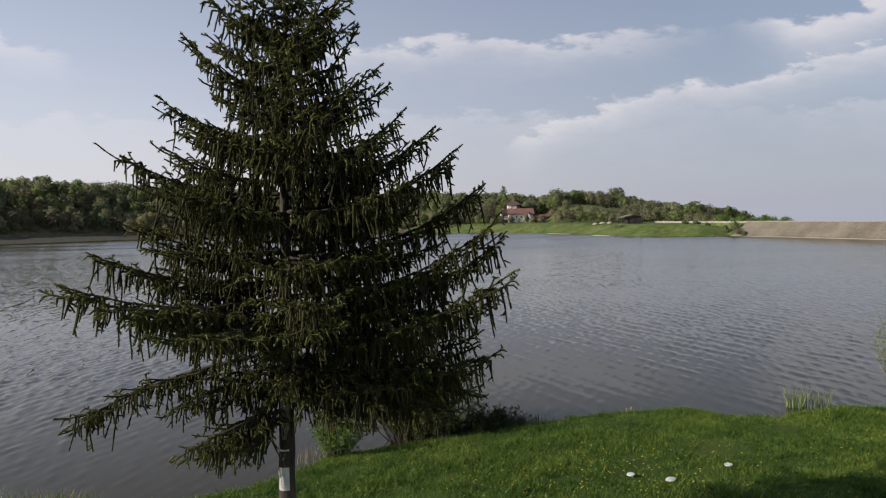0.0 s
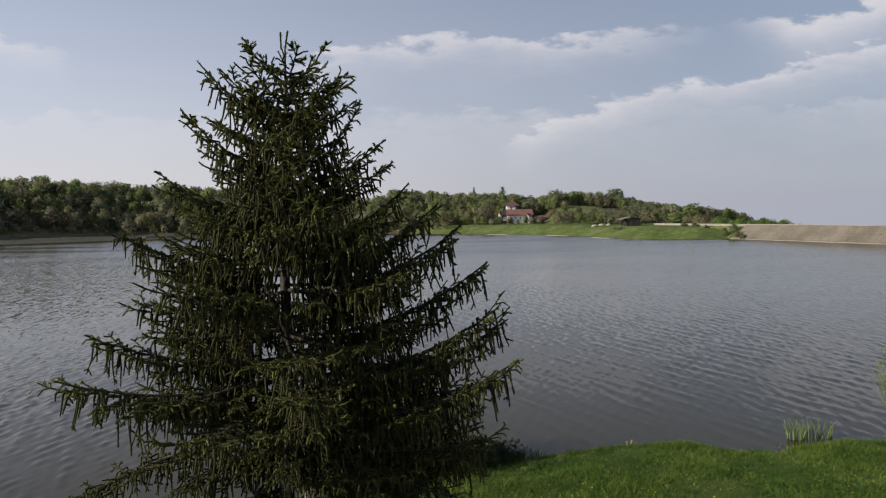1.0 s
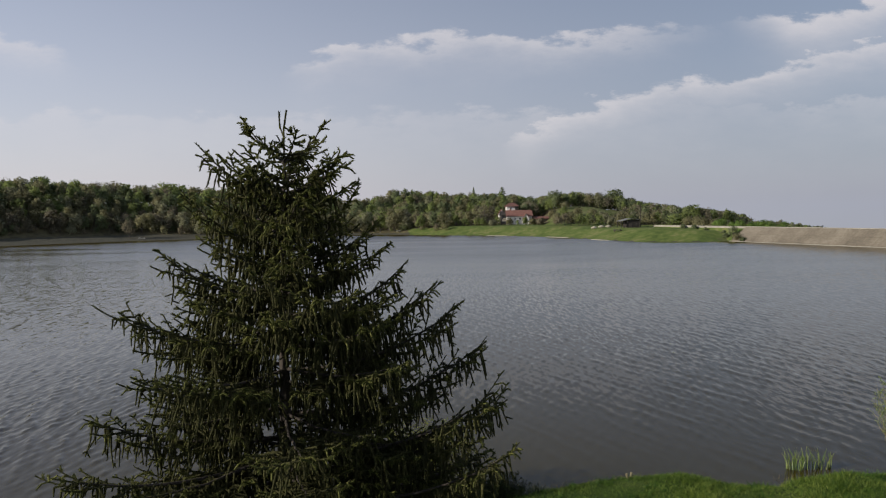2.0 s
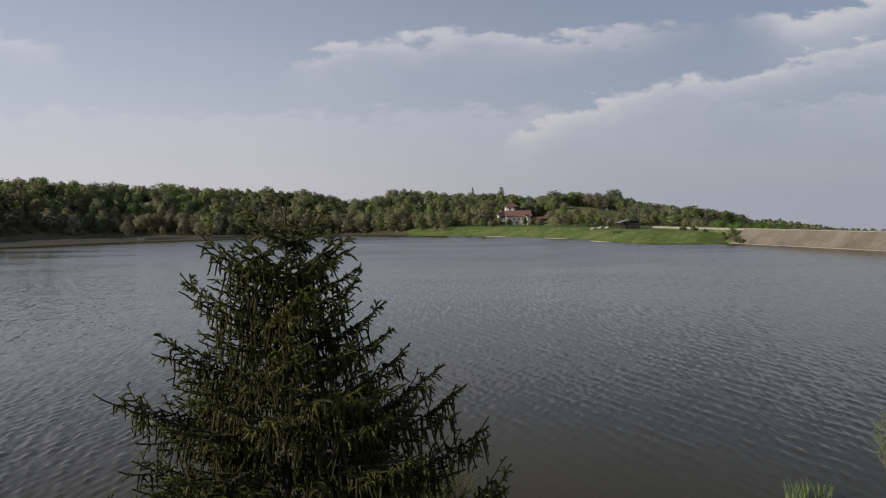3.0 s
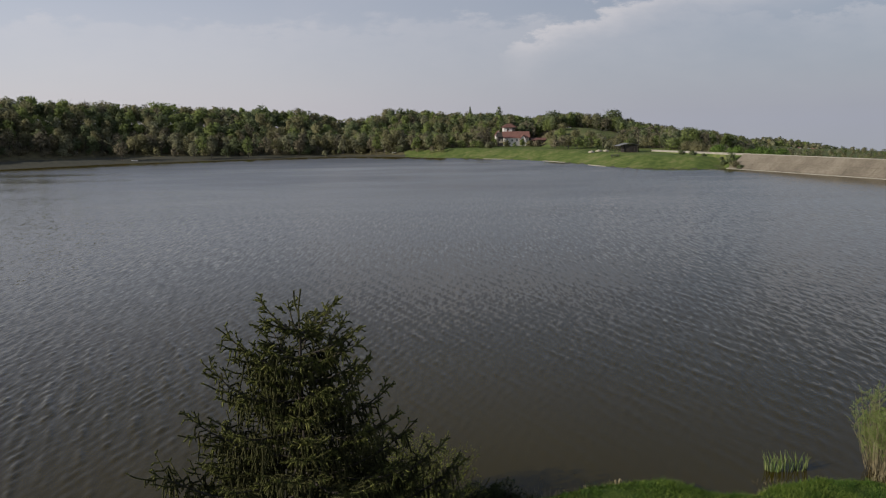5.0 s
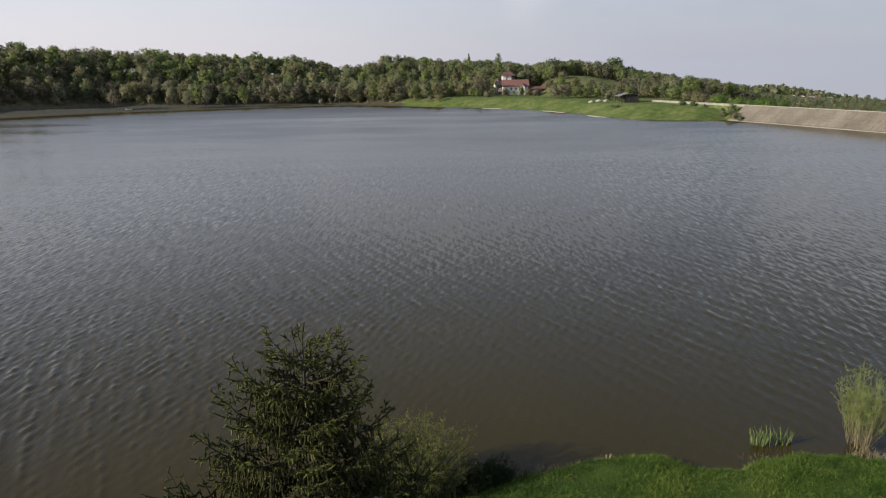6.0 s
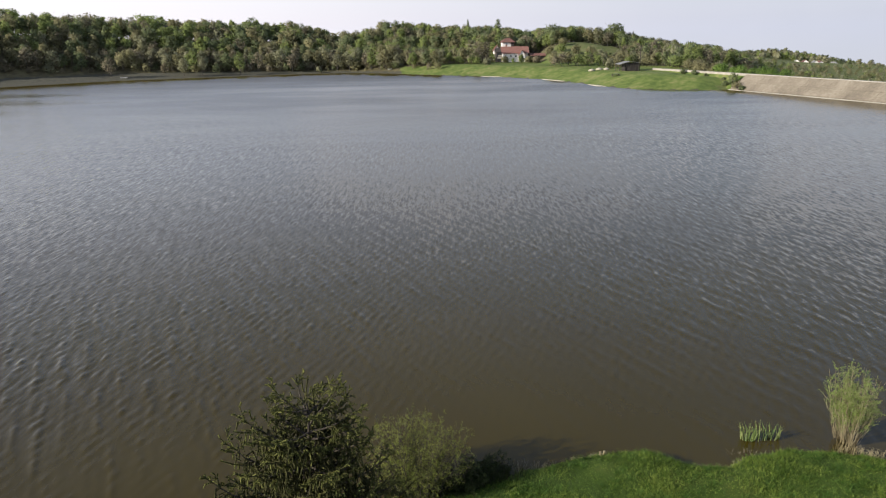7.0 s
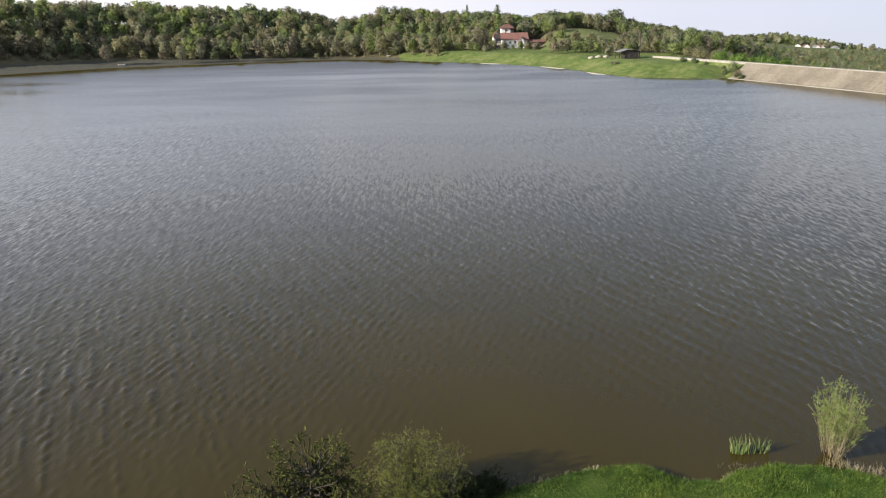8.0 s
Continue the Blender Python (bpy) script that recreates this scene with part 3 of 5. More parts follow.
def build_dam():
    """Earth dam with a sloping concrete face, slab by slab, a pale kerb and a gravel road on its crest."""
    dam = empty("dam", DAM_O[0], DAM_O[1], 0.0)
    inv = dam.matrix_world.inverted()

    def quad_strip(name, section, a0, a1, mt, label=""):
        bm = bmesh.new()
        rings = []
        for a in (a0, a1):
            rings.append([bm.verts.new(inv @ Vector(dam_point(a, o, z))) for o, z in section])
        m = len(section)
        for q in range(m):
            bm.faces.new((rings[0][q], rings[0][(q + 1) % m], rings[1][(q + 1) % m], rings[1][q]))
        bm.faces.new(rings[0][::-1])
        bm.faces.new(rings[1])
        bmesh.ops.recalc_face_normals(bm, faces=bm.faces[:])
        return part(name, bm, mt, dam, label)

    quad_strip("core", [(0.3, -1.5), (0.3, -0.1), (5.0, DAM_TOP - 0.25), (9.4, DAM_TOP - 0.25), (17, -1.5)], -34, 190, M_MEADOW, "grassed earth core")
    quad_strip("road", [(5.35, DAM_TOP - 0.4), (5.35, DAM_TOP - 0.1), (9.2, DAM_TOP - 0.1), (9.2, DAM_TOP - 0.4)], -34, 190, M_ROAD, "pale gravel road on the crest")
    quad_strip("kerb", [(4.85, DAM_TOP - 0.4), (4.85, DAM_TOP + 0.16), (5.30, DAM_TOP + 0.16), (5.30, DAM_TOP - 0.4)], -34, 190, M_KERB, "pale concrete kerb along the crest")
    quad_strip("toe_beam", [(-0.35, -0.6), (-0.35, 0.10), (0.10, 0.15), (0.10, -0.6)], 1.0, 190, M_KERB, "pale concrete beam at the waterline")
    # slabs of the face: two rows, joints open by 6 cm
    slope = (DAM_TOP - 0.1 - 0.1) / 4.7
    length = 6.0
    for k in range(30):
        for lo, hi in ((0.16, 2.35), (2.41, 4.78)):
            a0, a1 = 1.2 + k * length, 1.2 + (k + 1) * length - 0.035
            lift = 0.02 * random.random()
            quad_strip("slab", [(lo, 0.05 + slope * lo), (lo - 0.05, 0.16 + lift + slope * lo), (hi - 0.05, 0.16 + lift + slope * hi), (hi, 0.05 + slope * hi)], a0, a1, M_CONCRETE)
    return tagged(dam, "earth dam faced with weathered concrete slabs, gravel road on top", "dam", kind="structure")


def build_sand_spit(x, y, turn, length, width):
    bm = bmesh.new()
    ring = []
    for k in range(20):
        a = 2 * math.pi * k / 20
        r = 1 + 0.18 * math.sin(3 * a + x) + 0.10 * math.sin(5 * a)
        ring.append((math.cos(a) * length / 2 * r, math.sin(a) * width / 2 * r))
    top = [bm.verts.new((a * 0.85, b * 0.85, 0.05)) for a, b in ring]
    low = [bm.verts.new((a, b, -0.15)) for a, b in ring]
    bm.faces.new(top)
    for k in range(20):
        bm.faces.new((low[k], low[(k + 1) % 20], top[(k + 1) % 20], top[k]))
    ob = part("sand_spit", bm, M_SAND)
    ob.matrix_world = pose(x, y, 0.06, 0, 0, turn)
    return tagged(ob, "strip of pale dry sand along the grassy shore", "sand", "sand spits by the meadow", "structure")


build_ground()
build_water()
build_dam()
for sx, sy, st, sl, sw in ((20, 230.3, -38, 13, 1.5), (36.0, 207.5, -65, 13, 1.6), (43.3, 184.5, -72, 9, 1.5)):
    build_sand_spit(sx, sy, st, sl, sw)


# ---------------------------------------------------------------- spruce on the near bank
SPRUCE = (-2.12, 8.55)
# branches that shape the outline: tip x, tip y, tip z, height of the branch's foot on the trunk
OUTLINE_TOP = [(-2.42, 8.55, 9.43, 8.90), (-1.45, 8.72, 9.38, 8.80), (-2.90, 8.40, 9.08, 8.35), (-1.37, 9.10, 9.04, 8.45), (-1.26, 8.60, 8.92, 8.30),
               (-3.22, 8.60, 8.58, 7.85), (-1.05, 8.60, 8.53, 7.80), (-2.55, 8.0, 8.95, 8.40), (-1.70, 7.9, 8.85, 8.35)]
OUTLINE_MID = [(-3.62, 8.70, 7.84, 7.20), (-0.98, 8.20, 7.94, 7.25), (-0.43, 8.80, 7.64, 6.90), (-0.06, 8.60, 7.37, 6.60), (0.28, 8.62, 7.13, 6.30),
               (-4.05, 8.50, 7.07, 6.55), (-3.42, 9.20, 6.85, 6.50), (-4.00, 8.70, 6.22, 5.80), (0.54, 8.50, 6.62, 5.75)]
OUTLINE_LOW = [(0.62, 8.00, 6.12, 5.25), (0.77, 8.30, 5.93, 5.05), (0.84, 7.62, 5.60, 4.70), (-4.27, 8.07, 5.88, 5.45), (-4.00, 6.93, 5.60, 5.20),
               (-4.85, 8.60, 3.62, 4.55), (-3.15, 7.60, 3.45, 3.80), (0.45, 8.70, 4.70, 4.20)]
OUTLINE_DARK = [(0.62, 8.2, 4.50, 4.35), (0.30, 9.0, 4.15, 4.05), (0.65, 9.3, 5.0, 4.6), (-0.35, 7.7, 4.30, 4.2),
                (0.45, 8.8, 3.85, 4.3), (-0.4, 8.5, 3.70, 4.1), (0.1, 7.7, 3.9, 4.3), (-1.0, 7.8, 3.75, 4.15), (-0.6, 9.2, 3.75, 4.2), (-3.4, 8.2, 3.9, 4.3), (-2.9, 9.2, 3.8, 4.1), (-3.3, 8.9, 3.1, 3.6),
                (-2.95, 7.85, 3.30, 3.95), (-2.5, 7.85, 3.25, 3.85), (-2.75, 8.3, 3.2, 3.7)]


def spruce_axis(z):
    k = (np.asarray(z, float) - 1.0) / 8.4
    return np.stack([SPRUCE[0] + 0.20 * k, SPRUCE[1] + 0.05 * k + 0 * k, np.asarray(z, float)], -1)


def build_spruce():
    rng = np.random.default_rng(5)
    base_z = land_at(*SPRUCE) - 0.05
    tree = empty("spruce_tree", SPRUCE[0], SPRUCE[1], base_z)
    off = np.array((SPRUCE[0], SPRUCE[1], base_z))
    # trunk
    zs = np.concatenate([[base_z - 0.1, base_z + 0.06, base_z + 0.2, base_z + 0.5], np.linspace(1.9, 9.15, 22)])
    path = spruce_axis(zs)
    path[4:-1, :2] += rng.normal(0, 0.008, (len(zs) - 5, 2))
    rad = np.interp(zs, [0.9, 1.2, 1.6, 3, 6, 8.3, 9.15], [0.24, 0.165, 0.125, 0.104, 0.068, 0.026, 0.010])
    v, q = tubes([path], [rad], 14)
    link_np("trunk", v - off, q, M_BARK, tree, "straight grey-brown trunk", smooth=True)
    v, q = tubes([[spruce_axis(9.1), spruce_axis(9.3), spruce_axis(9.53) + (0.035, 0, 0)], [spruce_axis(9.2), spruce_axis(9.34) + (-0.05, 0, 0), spruce_axis(9.51) + (-0.055, 0, 0)]],
                 [[0.014, 0.011, 0.012], [0.010, 0.010, 0.011]], 6)
    link_np("leader", v - off, q, M_TWIG, tree, "forked leading shoot")
    # pale resin wound low on the trunk
    bm = bmesh.new()
    rows = []
    for a in np.linspace(0, 1, 9):
        z = 3.42 + 0.62 * a
        c = spruce_axis(z)
        w = 0.75 * math.sin(math.pi * min(max(a, 0.05), 0.95)) ** 0.6
        rows.append([bm.verts.new(Vector(c - off) + Vector((math.cos(g), math.sin(g), 0)) * (0.100 - 0.001 * a + 0.006)) for g in np.linspace(-1.65 - w, -1.65 + w, 7)])
    for r0, r1 in zip(rows, rows[1:]):
        for k in range(6):
            bm.faces.new((r0[k], r0[k + 1], r1[k + 1], r1[k]))
    bmesh.ops.solidify(bm, geom=bm.faces[:], thickness=0.012)
    part("wound", bm, M_WOUND, tree, "pale bare resin wound", smooth=True)

    # limbs: foot, tip, weight of the hanging twigs
    limbs = []
    for tx, ty, tz, z0 in OUTLINE_TOP + OUTLINE_MID + OUTLINE_LOW + OUTLINE_DARK:
        limbs.append((spruce_axis(z0), np.array((tx, ty, tz))))
    reach_z = [1.9, 3.0, 4.2, 5.4, 6.4, 7.2, 7.9, 8.5, 9.0, 9.3]
    reach_r = [1.1, 1.9, 2.35, 2.3, 2.0, 1.6, 1.2, 1.0, 0.62, 0.25]
    z0 = 4.0
    while z0 < 9.05:
        count = 6 if z0 < 8.3 else 4
        turn = rng.uniform(0, 2 * np.pi)
        for k in range(count):
            az = turn + 2 * np.pi * k / count + rng.normal(0, 0.25)
            zz = z0 + rng.uniform(-0.12, 0.12)
            r = np.interp(zz, reach_z, reach_r) * rng.uniform(0.72, 1.0)
            if math.cos(az) < -0.2 and zz < 4.6:
                r *= 0.55
            if math.sin(az) < -0.35 and zz < 4.9:
                r *= 0.45
            rise = np.interp(zz, [2.5, 4, 6, 8, 9.2], [-0.22, -0.08, 0.10, 0.40, 0.55]) + rng.normal(0, 0.05)
            foot = spruce_axis(zz)
            limbs.append((foot, foot + np.array((math.cos(az) * r, math.sin(az) * r, r * rise))))
        z0 += rng.uniform(0.27, 0.42) * (1.0 if z0 < 7.5 else 0.7)

    seg_a, seg_b, seg_r = [], [], []      # twig pieces that carry needles
    wood_p, wood_r = [], []

    def piece(a, b, r=0.0105):
        seg_r.append(r)
        seg_a.append(a)
        seg_b.append(b)

    def dress(curve, length, hang, s_from, step, twig):
        """Shoots and hanging twigs on one axis."""
        k_n = len(curve) - 1
        for k in range(int(k_n * max(s_from, 0.4)), k_n):
            piece(curve[k], curve[k + 1])
        run = curve[-1] - curve[0]
        side = np.array((-run[1], run[0], 0)) / max(math.hypot(run[0], run[1]), 1e-3)
        steps = max(4, int(length * (1 - s_from) / step))
        for k in range(steps):
            s1 = s_from + (1 - s_from) * (k + rng.uniform(0, 1)) / steps
            kk = min(int(s1 * k_n), k_n - 1)
            fr = s1 * k_n - kk
            pos = curve[kk] * (1 - fr) + curve[kk + 1] * fr
            fwd = curve[kk + 1] - curve[kk]
            fwd = fwd / np.linalg.norm(fwd)
            tail = (1 - s1) * length
            for sgn in (-1, 1):
                if tail < 0.26 + 0.25 * (1 - hang):
                    if rng.random() < 0.42:
                        continue
                    ln = rng.uniform(0.05, 0.12) * (0.8 + tail)
                    way = fwd * 0.8 + side * sgn * rng.uniform(0.35, 0.85) + np.array((0, 0, rng.uniform(-0.45, 0.35)))
                    way /= np.linalg.norm(way)
                    end = pos + way * ln
                    piece(pos, end, 0.0107)
                    if tail > 0.10:
                        piece(end, end + (way + np.array((0, 0, -1.0 * hang))) * 0.05, 0.0107)
                    continue
                if rng.random() < 0.08:
                    continue
                ln = (0.09 + 0.40 * rng.random() ** 1.7) * twig * (1.0 if s1 < 0.65 else 0.62)
                out = side * sgn * rng.uniform(0.03, 0.13) + fwd * rng.uniform(0.02, 0.10)
                p1 = pos + out * (1.5 - 0.5 * hang) + np.array((0, 0, rng.uniform(-0.03, 0.02)))
                lean = side * sgn * rng.uniform(-0.10, 0.34) + fwd * rng.uniform(-0.05, 0.38)
                drop = np.array((0, 0, -1.0)) * (0.15 + 0.85 * hang) + lean * (1.8 - 0.8 * hang)
                drop /= np.linalg.norm(drop)
                p2 = p1 + drop * ln * 0.5
                p3 = p2 + (drop + rng.normal(0, 0.12, 3)) * ln * 0.5
                thick = 0.0150 if s1 < 0.62 else 0.0105
                piece(pos, p1, thick)
                piece(p1, p2, thick)
                piece(p2, p3, 0.0105)
                for e in range(int(ln / 0.17)):
                    root = p1 + (p3 - p1) * rng.uniform(0.1, 0.9)
                    w = rng.normal(0, 1, 3)
                    w[2] = -abs(w[2]) * 0.5 - 0.6
                    piece(root, root + w / np.linalg.norm(w) * rng.uniform(0.04, 0.11))

    for foot, tip in limbs:
        d = tip - foot
        flat = math.hypot(d[0], d[1])
        length = float(np.linalg.norm(d))
        top = foot[2] > 7.9
        mid = foot + d * 0.55
        if d[2] > 0:
            mid[2] = foot[2] + d[2] * (0.30 if top else 0.12) - (0.02 if top else 0.07) * flat
        else:
            mid[2] = foot[2] + d[2] * 0.38 + 0.05 * flat
        s = np.linspace(0, 1, 12)[:, None]
        curve = (1 - s) ** 2 * foot + 2 * s * (1 - s) * mid + s ** 2 * tip
        side_xy = np.array((-d[1], d[0], 0)) / max(flat, 1e-3)
        curve += side_xy * (np.sin(s * rng.uniform(2, 5) + rng.uniform(0, 6)) * 0.025 * length * s)
        curve[1:-1] += rng.normal(0, 0.006, (10, 3))
        wood_p.append(curve)
        wood_r.append(np.linspace(0.010 + 0.0080 * length, 0.005, 12))
        hang = float(np.clip((9.35 - foot[2]) / 1.0, 0.15, 1.0))
        dress(curve, length, hang, 0.06, TWIG_STEP, min(1.0, length / 1.15) * (0.45 + 0.55 * hang))
        # side branches lie flat to both sides of the limb
        sgn = 1
        s1 = 0.22
        while s1 < 0.90:
            kk = min(int(s1 * 11), 10)
            root = curve[kk] + (curve[kk + 1] - curve[kk]) * (s1 * 11 - kk)
            fwd = curve[kk + 1] - curve[kk]
            fwd = fwd / np.linalg.norm(fwd)
            ln = min(0.85, (0.16 + 0.40 * (1 - s1)) * length * rng.uniform(0.7, 1.15))
            if ln > 0.10:
                way = fwd * rng.uniform(0.55, 0.9) + side_xy * sgn * rng.uniform(0.6, 1.0)
                way[2] += rng.uniform(-0.20, 0.12)
                way /= np.linalg.norm(way)
                q = np.linspace(0, 1, 6)[:, None]
                sub = root + way * ln * q + np.array((0, 0, 1)) * (0.35 * ln * q * (q - 0.75)) * (1.4 - 0.4 * hang)
                dress(sub, ln, hang, 0.10, TWIG_STEP * 1.15, min(1.0, 0.45 + ln) * min(1.0, length / 1.0) * (0.45 + 0.5 * hang))
            sgn = -sgn
            s1 += rng.uniform(0.11, 0.19) / max(length, 0.6)
    for p, r in zip(wood_p, wood_r):
        v, q = tubes([p], [r], 6)
        link_np("branch", v - off, q, M_BARK, tree, smooth=True)
    for p in ((spruce_axis(9.3), spruce_axis(9.53) + (0.035, 0, 0)), (spruce_axis(9.3) + (-0.045, 0, 0), spruce_axis(9.51) + (-0.055, 0, 0)), (spruce_axis(8.6), spruce_axis(9.3))):
        piece(p[0], p[1], 0.0107)
    a, b = np.array(seg_a), np.array(seg_b)
    # twig cores
    v, q = tubes(np.stack([a, b], 1), np.stack([np.array(seg_r), np.array(seg_r) * 0.72], 1), 4)
    young = np.array(seg_r) == 0.0107
    twigs = link_np("twigwork", v - off, q, [M_TWIG, M_SHOOT], tree, "hanging twigs", slot=np.repeat(young, 4))
    twigs["kind"] = "stuff"
    # needles
    ln = np.linalg.norm(b - a, axis=1)
    n = np.maximum(2, (ln / np.where(young, NEEDLE_STEP * 0.36, NEEDLE_STEP * 0.80)).astype(int))
    i = np.repeat(np.arange(len(a)), n)
    t = rng.random(len(i))[:, None]
    axis = ((b - a) / (ln[:, None] + 1e-9))[i]
    p = a[i] + (b - a)[i] * t
    r = rng.normal(0, 1, (len(i), 3))
    r -= axis * (r * axis).sum(1, keepdims=True)
    r /= np.linalg.norm(r, axis=1, keepdims=True) + 1e-9
    way = r * 0.80 + axis * 0.60
    wide = np.cross(way, axis)
    wide /= np.linalg.norm(wide, axis=1, keepdims=True) + 1e-9
    size = rng.uniform(0.024, 0.034, (len(i), 1)) * np.where(young[i], 1.12, 1.0)[:, None]
    tri = np.stack([p - wide * 0.0060, p + wide * 0.0060, p + way * size], 1).reshape(-1, 3)
    ob = link_np("crown", tri - off, np.arange(len(tri)).reshape(-1, 3), [M_NEEDLE, M_SHOOT], tree, "dark green needles with lighter tips on drooping sprays", slot=young[i])
    ob["kind"] = "stuff"
    return tagged(tree, "tall dark green spruce with drooping branches on the lake bank", "tree")


NEEDLE_STEP, TWIG_STEP = 0.0120, 0.075
build_spruce()


def build_trunk_sign():
    """White sheet fixed round the trunk, and a small strip of tape above it."""
    sign = empty("trunk_sign", *spruce_axis(2.93))
    for name, z0, z1, g0, g1, lab in (("sheet", -0.17, 0.13, -2.45, -1.05, "white sheet with a torn corner"), ("tape", 0.34, 0.365, -2.2, -1.0, "strip of white tape")):
        bm = bmesh.new()
        rows = []
        for z in np.linspace(z0, z1, 6):
            rows.append([bm.verts.new((math.cos(g) * 0.112, math.sin(g) * 0.112, z - (0.06 if name == "sheet" and g < -2.3 and z > z1 - 0.02 else 0))) for g in np.linspace(g0, g1, 9)])
        for r0, r1 in zip(rows, rows[1:]):
            for k in range(8):
                bm.faces.new((r0[k], r0[k + 1], r1[k + 1], r1[k]))
        bmesh.ops.solidify(bm, geom=bm.faces[:], thickness=0.004)
        part(name, bm, M_WHITE, sign, lab)
    return tagged(sign, "white sheet and tape fixed round the spruce trunk", "sign")


build_trunk_sign()


# ---------------------------------------------------------------- lawn
def blades(xy, height, width, lean, rng, z=None):
    """Single-triangle blades at the given places."""
    n = len(xy)
    z = land(xy[:, 0], xy[:, 1]) if z is None else z
    p = np.column_stack([xy, z - 0.01])
    az = rng.uniform(0, 2 * np.pi, n)
    w = np.column_stack([np.cos(az), np.sin(az), np.zeros(n)]) * (np.asarray(width) / 2 * np.ones(n))[:, None]
    la = rng.uniform(0, 2 * np.pi, n)
    h = np.asarray(height) * np.ones(n)
    tip = p + np.column_stack([np.cos(la) * lean * h, np.sin(la) * lean * h, h])
    return np.stack([p - w, p + w, tip], 1).reshape(-1, 3)


def build_lawn():
    rng = np.random.default_rng(11)
    n = 310000
    xy = np.column_stack([rng.uniform(-9, 22, n), rng.uniform(9.5, 20.6, n)])
    sd = shore_distance(xy[:, 0], xy[:, 1])
    patch = wave_noise(xy[:, 0], xy[:, 1], 0.55) + 0.8 * wave_noise(xy[:, 0] + 5, xy[:, 1], 1.7)
    keep = (sd > 0.10) & (rng.random(n) < 0.86 + 0.22 * patch)
    keep &= np.hypot((xy[:, 0] - 2.55) / 0.55, (xy[:, 1] - 13.55) / 0.40) > 0.6 + 0.6 * rng.random(n)
    xy, sd, patch = xy[keep], sd[keep], patch[keep]
    h = rng.uniform(0.045, 0.10, len(xy)) * (1 + 0.85 * np.clip(patch, -0.6, 1.2)) + 0.10 * np.exp(-sd / 0.35) * rng.random(len(xy))
    tri = blades(xy, h, rng.uniform(0.013, 0.026, len(xy)), 0.80, rng)
    ob = link_np("grass", tri, np.arange(len(tri)).reshape(-1, 3), M_GRASS)
    tagged(ob, "fresh green spring grass on the lake bank", "grass", kind="stuff")
    # coarser tufts
    n = 2600
    cx, cy = rng.uniform(-8, 21, n), rng.uniform(10, 20.6, n)
    sd = shore_distance(cx, cy)
    ok = (sd > 0.25) & (wave_noise(cx + 3, cy, 0.9) + 0.5 * rng.random(n) > 0.05)
    cx, cy, sd = cx[ok], cy[ok], sd[ok]
    per = 26
    xy = np.column_stack([np.repeat(cx, per), np.repeat(cy, per)]) + rng.normal(0, 1, (len(cx) * per, 2)) * np.repeat(rng.uniform(0.04, 0.15, len(cx)), per)[:, None]
    xy = xy[shore_distance(xy[:, 0], xy[:, 1]) > 0.05]
    tri = blades(xy, rng.uniform(0.06, 0.19, len(xy)), rng.uniform(0.011, 0.026, len(xy)), 0.95, rng)
    ob = link_np("grass_tufts", tri, np.arange(len(tri)).reshape(-1, 3), M_TUFT)
    tagged(ob, "coarser darker tufts in the bank's grass", "grass", kind="stuff")


def build_dandelions():
    rng = np.random.default_rng(12)
    v, f = [], []
    n = 360
    cx = np.concatenate([rng.normal(3.0, 1.6, n // 2), rng.uniform(0, 12, n // 2)])
    cy = np.concatenate([rng.normal(13.6, 1.0, n // 2), rng.uniform(11.5, 16, n // 2)])
    z = land(cx, cy)
    sd = shore_distance(cx, cy)
    for x, y, zz, s in zip(cx, cy, z, sd):
        if s < 0.4:
            continue
        r, h = rng.uniform(0.009, 0.018), zz + rng.uniform(0.06, 0.11)
        k = len(v)
        for a in range(6):
            v.append((x + math.cos(a * 1.047) * r, y + math.sin(a * 1.047) * r, h))
        v.append((x, y, h + r * 0.6))
        for a in range(6):
            f.append((k + a, k + (a + 1) % 6, k + 6))
    ob = link_np("dandelions", v, f, M_YELLOW)
    tagged(ob, "small yellow dandelion heads scattered over the grass", "flowers", kind="stuff")


build_lawn()
build_dandelions()


def build_stone(x, y, sx, sy, turn, seed):
    """Flat pale disc lying in the grass."""
    rng = random.Random(seed)
    bm = bmesh.new()
    rings = []
    for r, z in ((0.92, 0.0), (1.0, 0.008), (0.99, 0.020), (0.92, 0.027), (0.5, 0.024)):
        rings.append([bm.verts.new((math.cos(a * math.pi / 12) * r * sx * (1 + 0.03 * math.sin(a * 1.7 + seed)), math.sin(a * math.pi / 12) * r * sy * (1 + 0.04 * rng.random()), z)) for a in range(24)])
    for r0, r1 in zip(rings, rings[1:]):
        for a in range(24):
            bm.faces.new((r0[a], r0[(a + 1) % 24], r1[(a + 1) % 24], r1[a]))
    bm.faces.new(rings[-1])
    bm.faces.new(rings[0][::-1])
    ob = part("paving_disc", bm, M_STONE, smooth=True)
    ob.matrix_world = pose(x, y, land_at(x, y) + 0.055, 6, -4, turn)
    return tagged(ob, "flat round whitewashed disc lying in the grass", "disc", "white discs in the grass")


build_stone(3.75, 13.56, 0.082, 0.070, 10, 1)
build_stone(4.40, 13.06, 0.115, 0.078, 25, 2)
build_stone(5.81, 13.71, 0.085, 0.075, -15, 3)


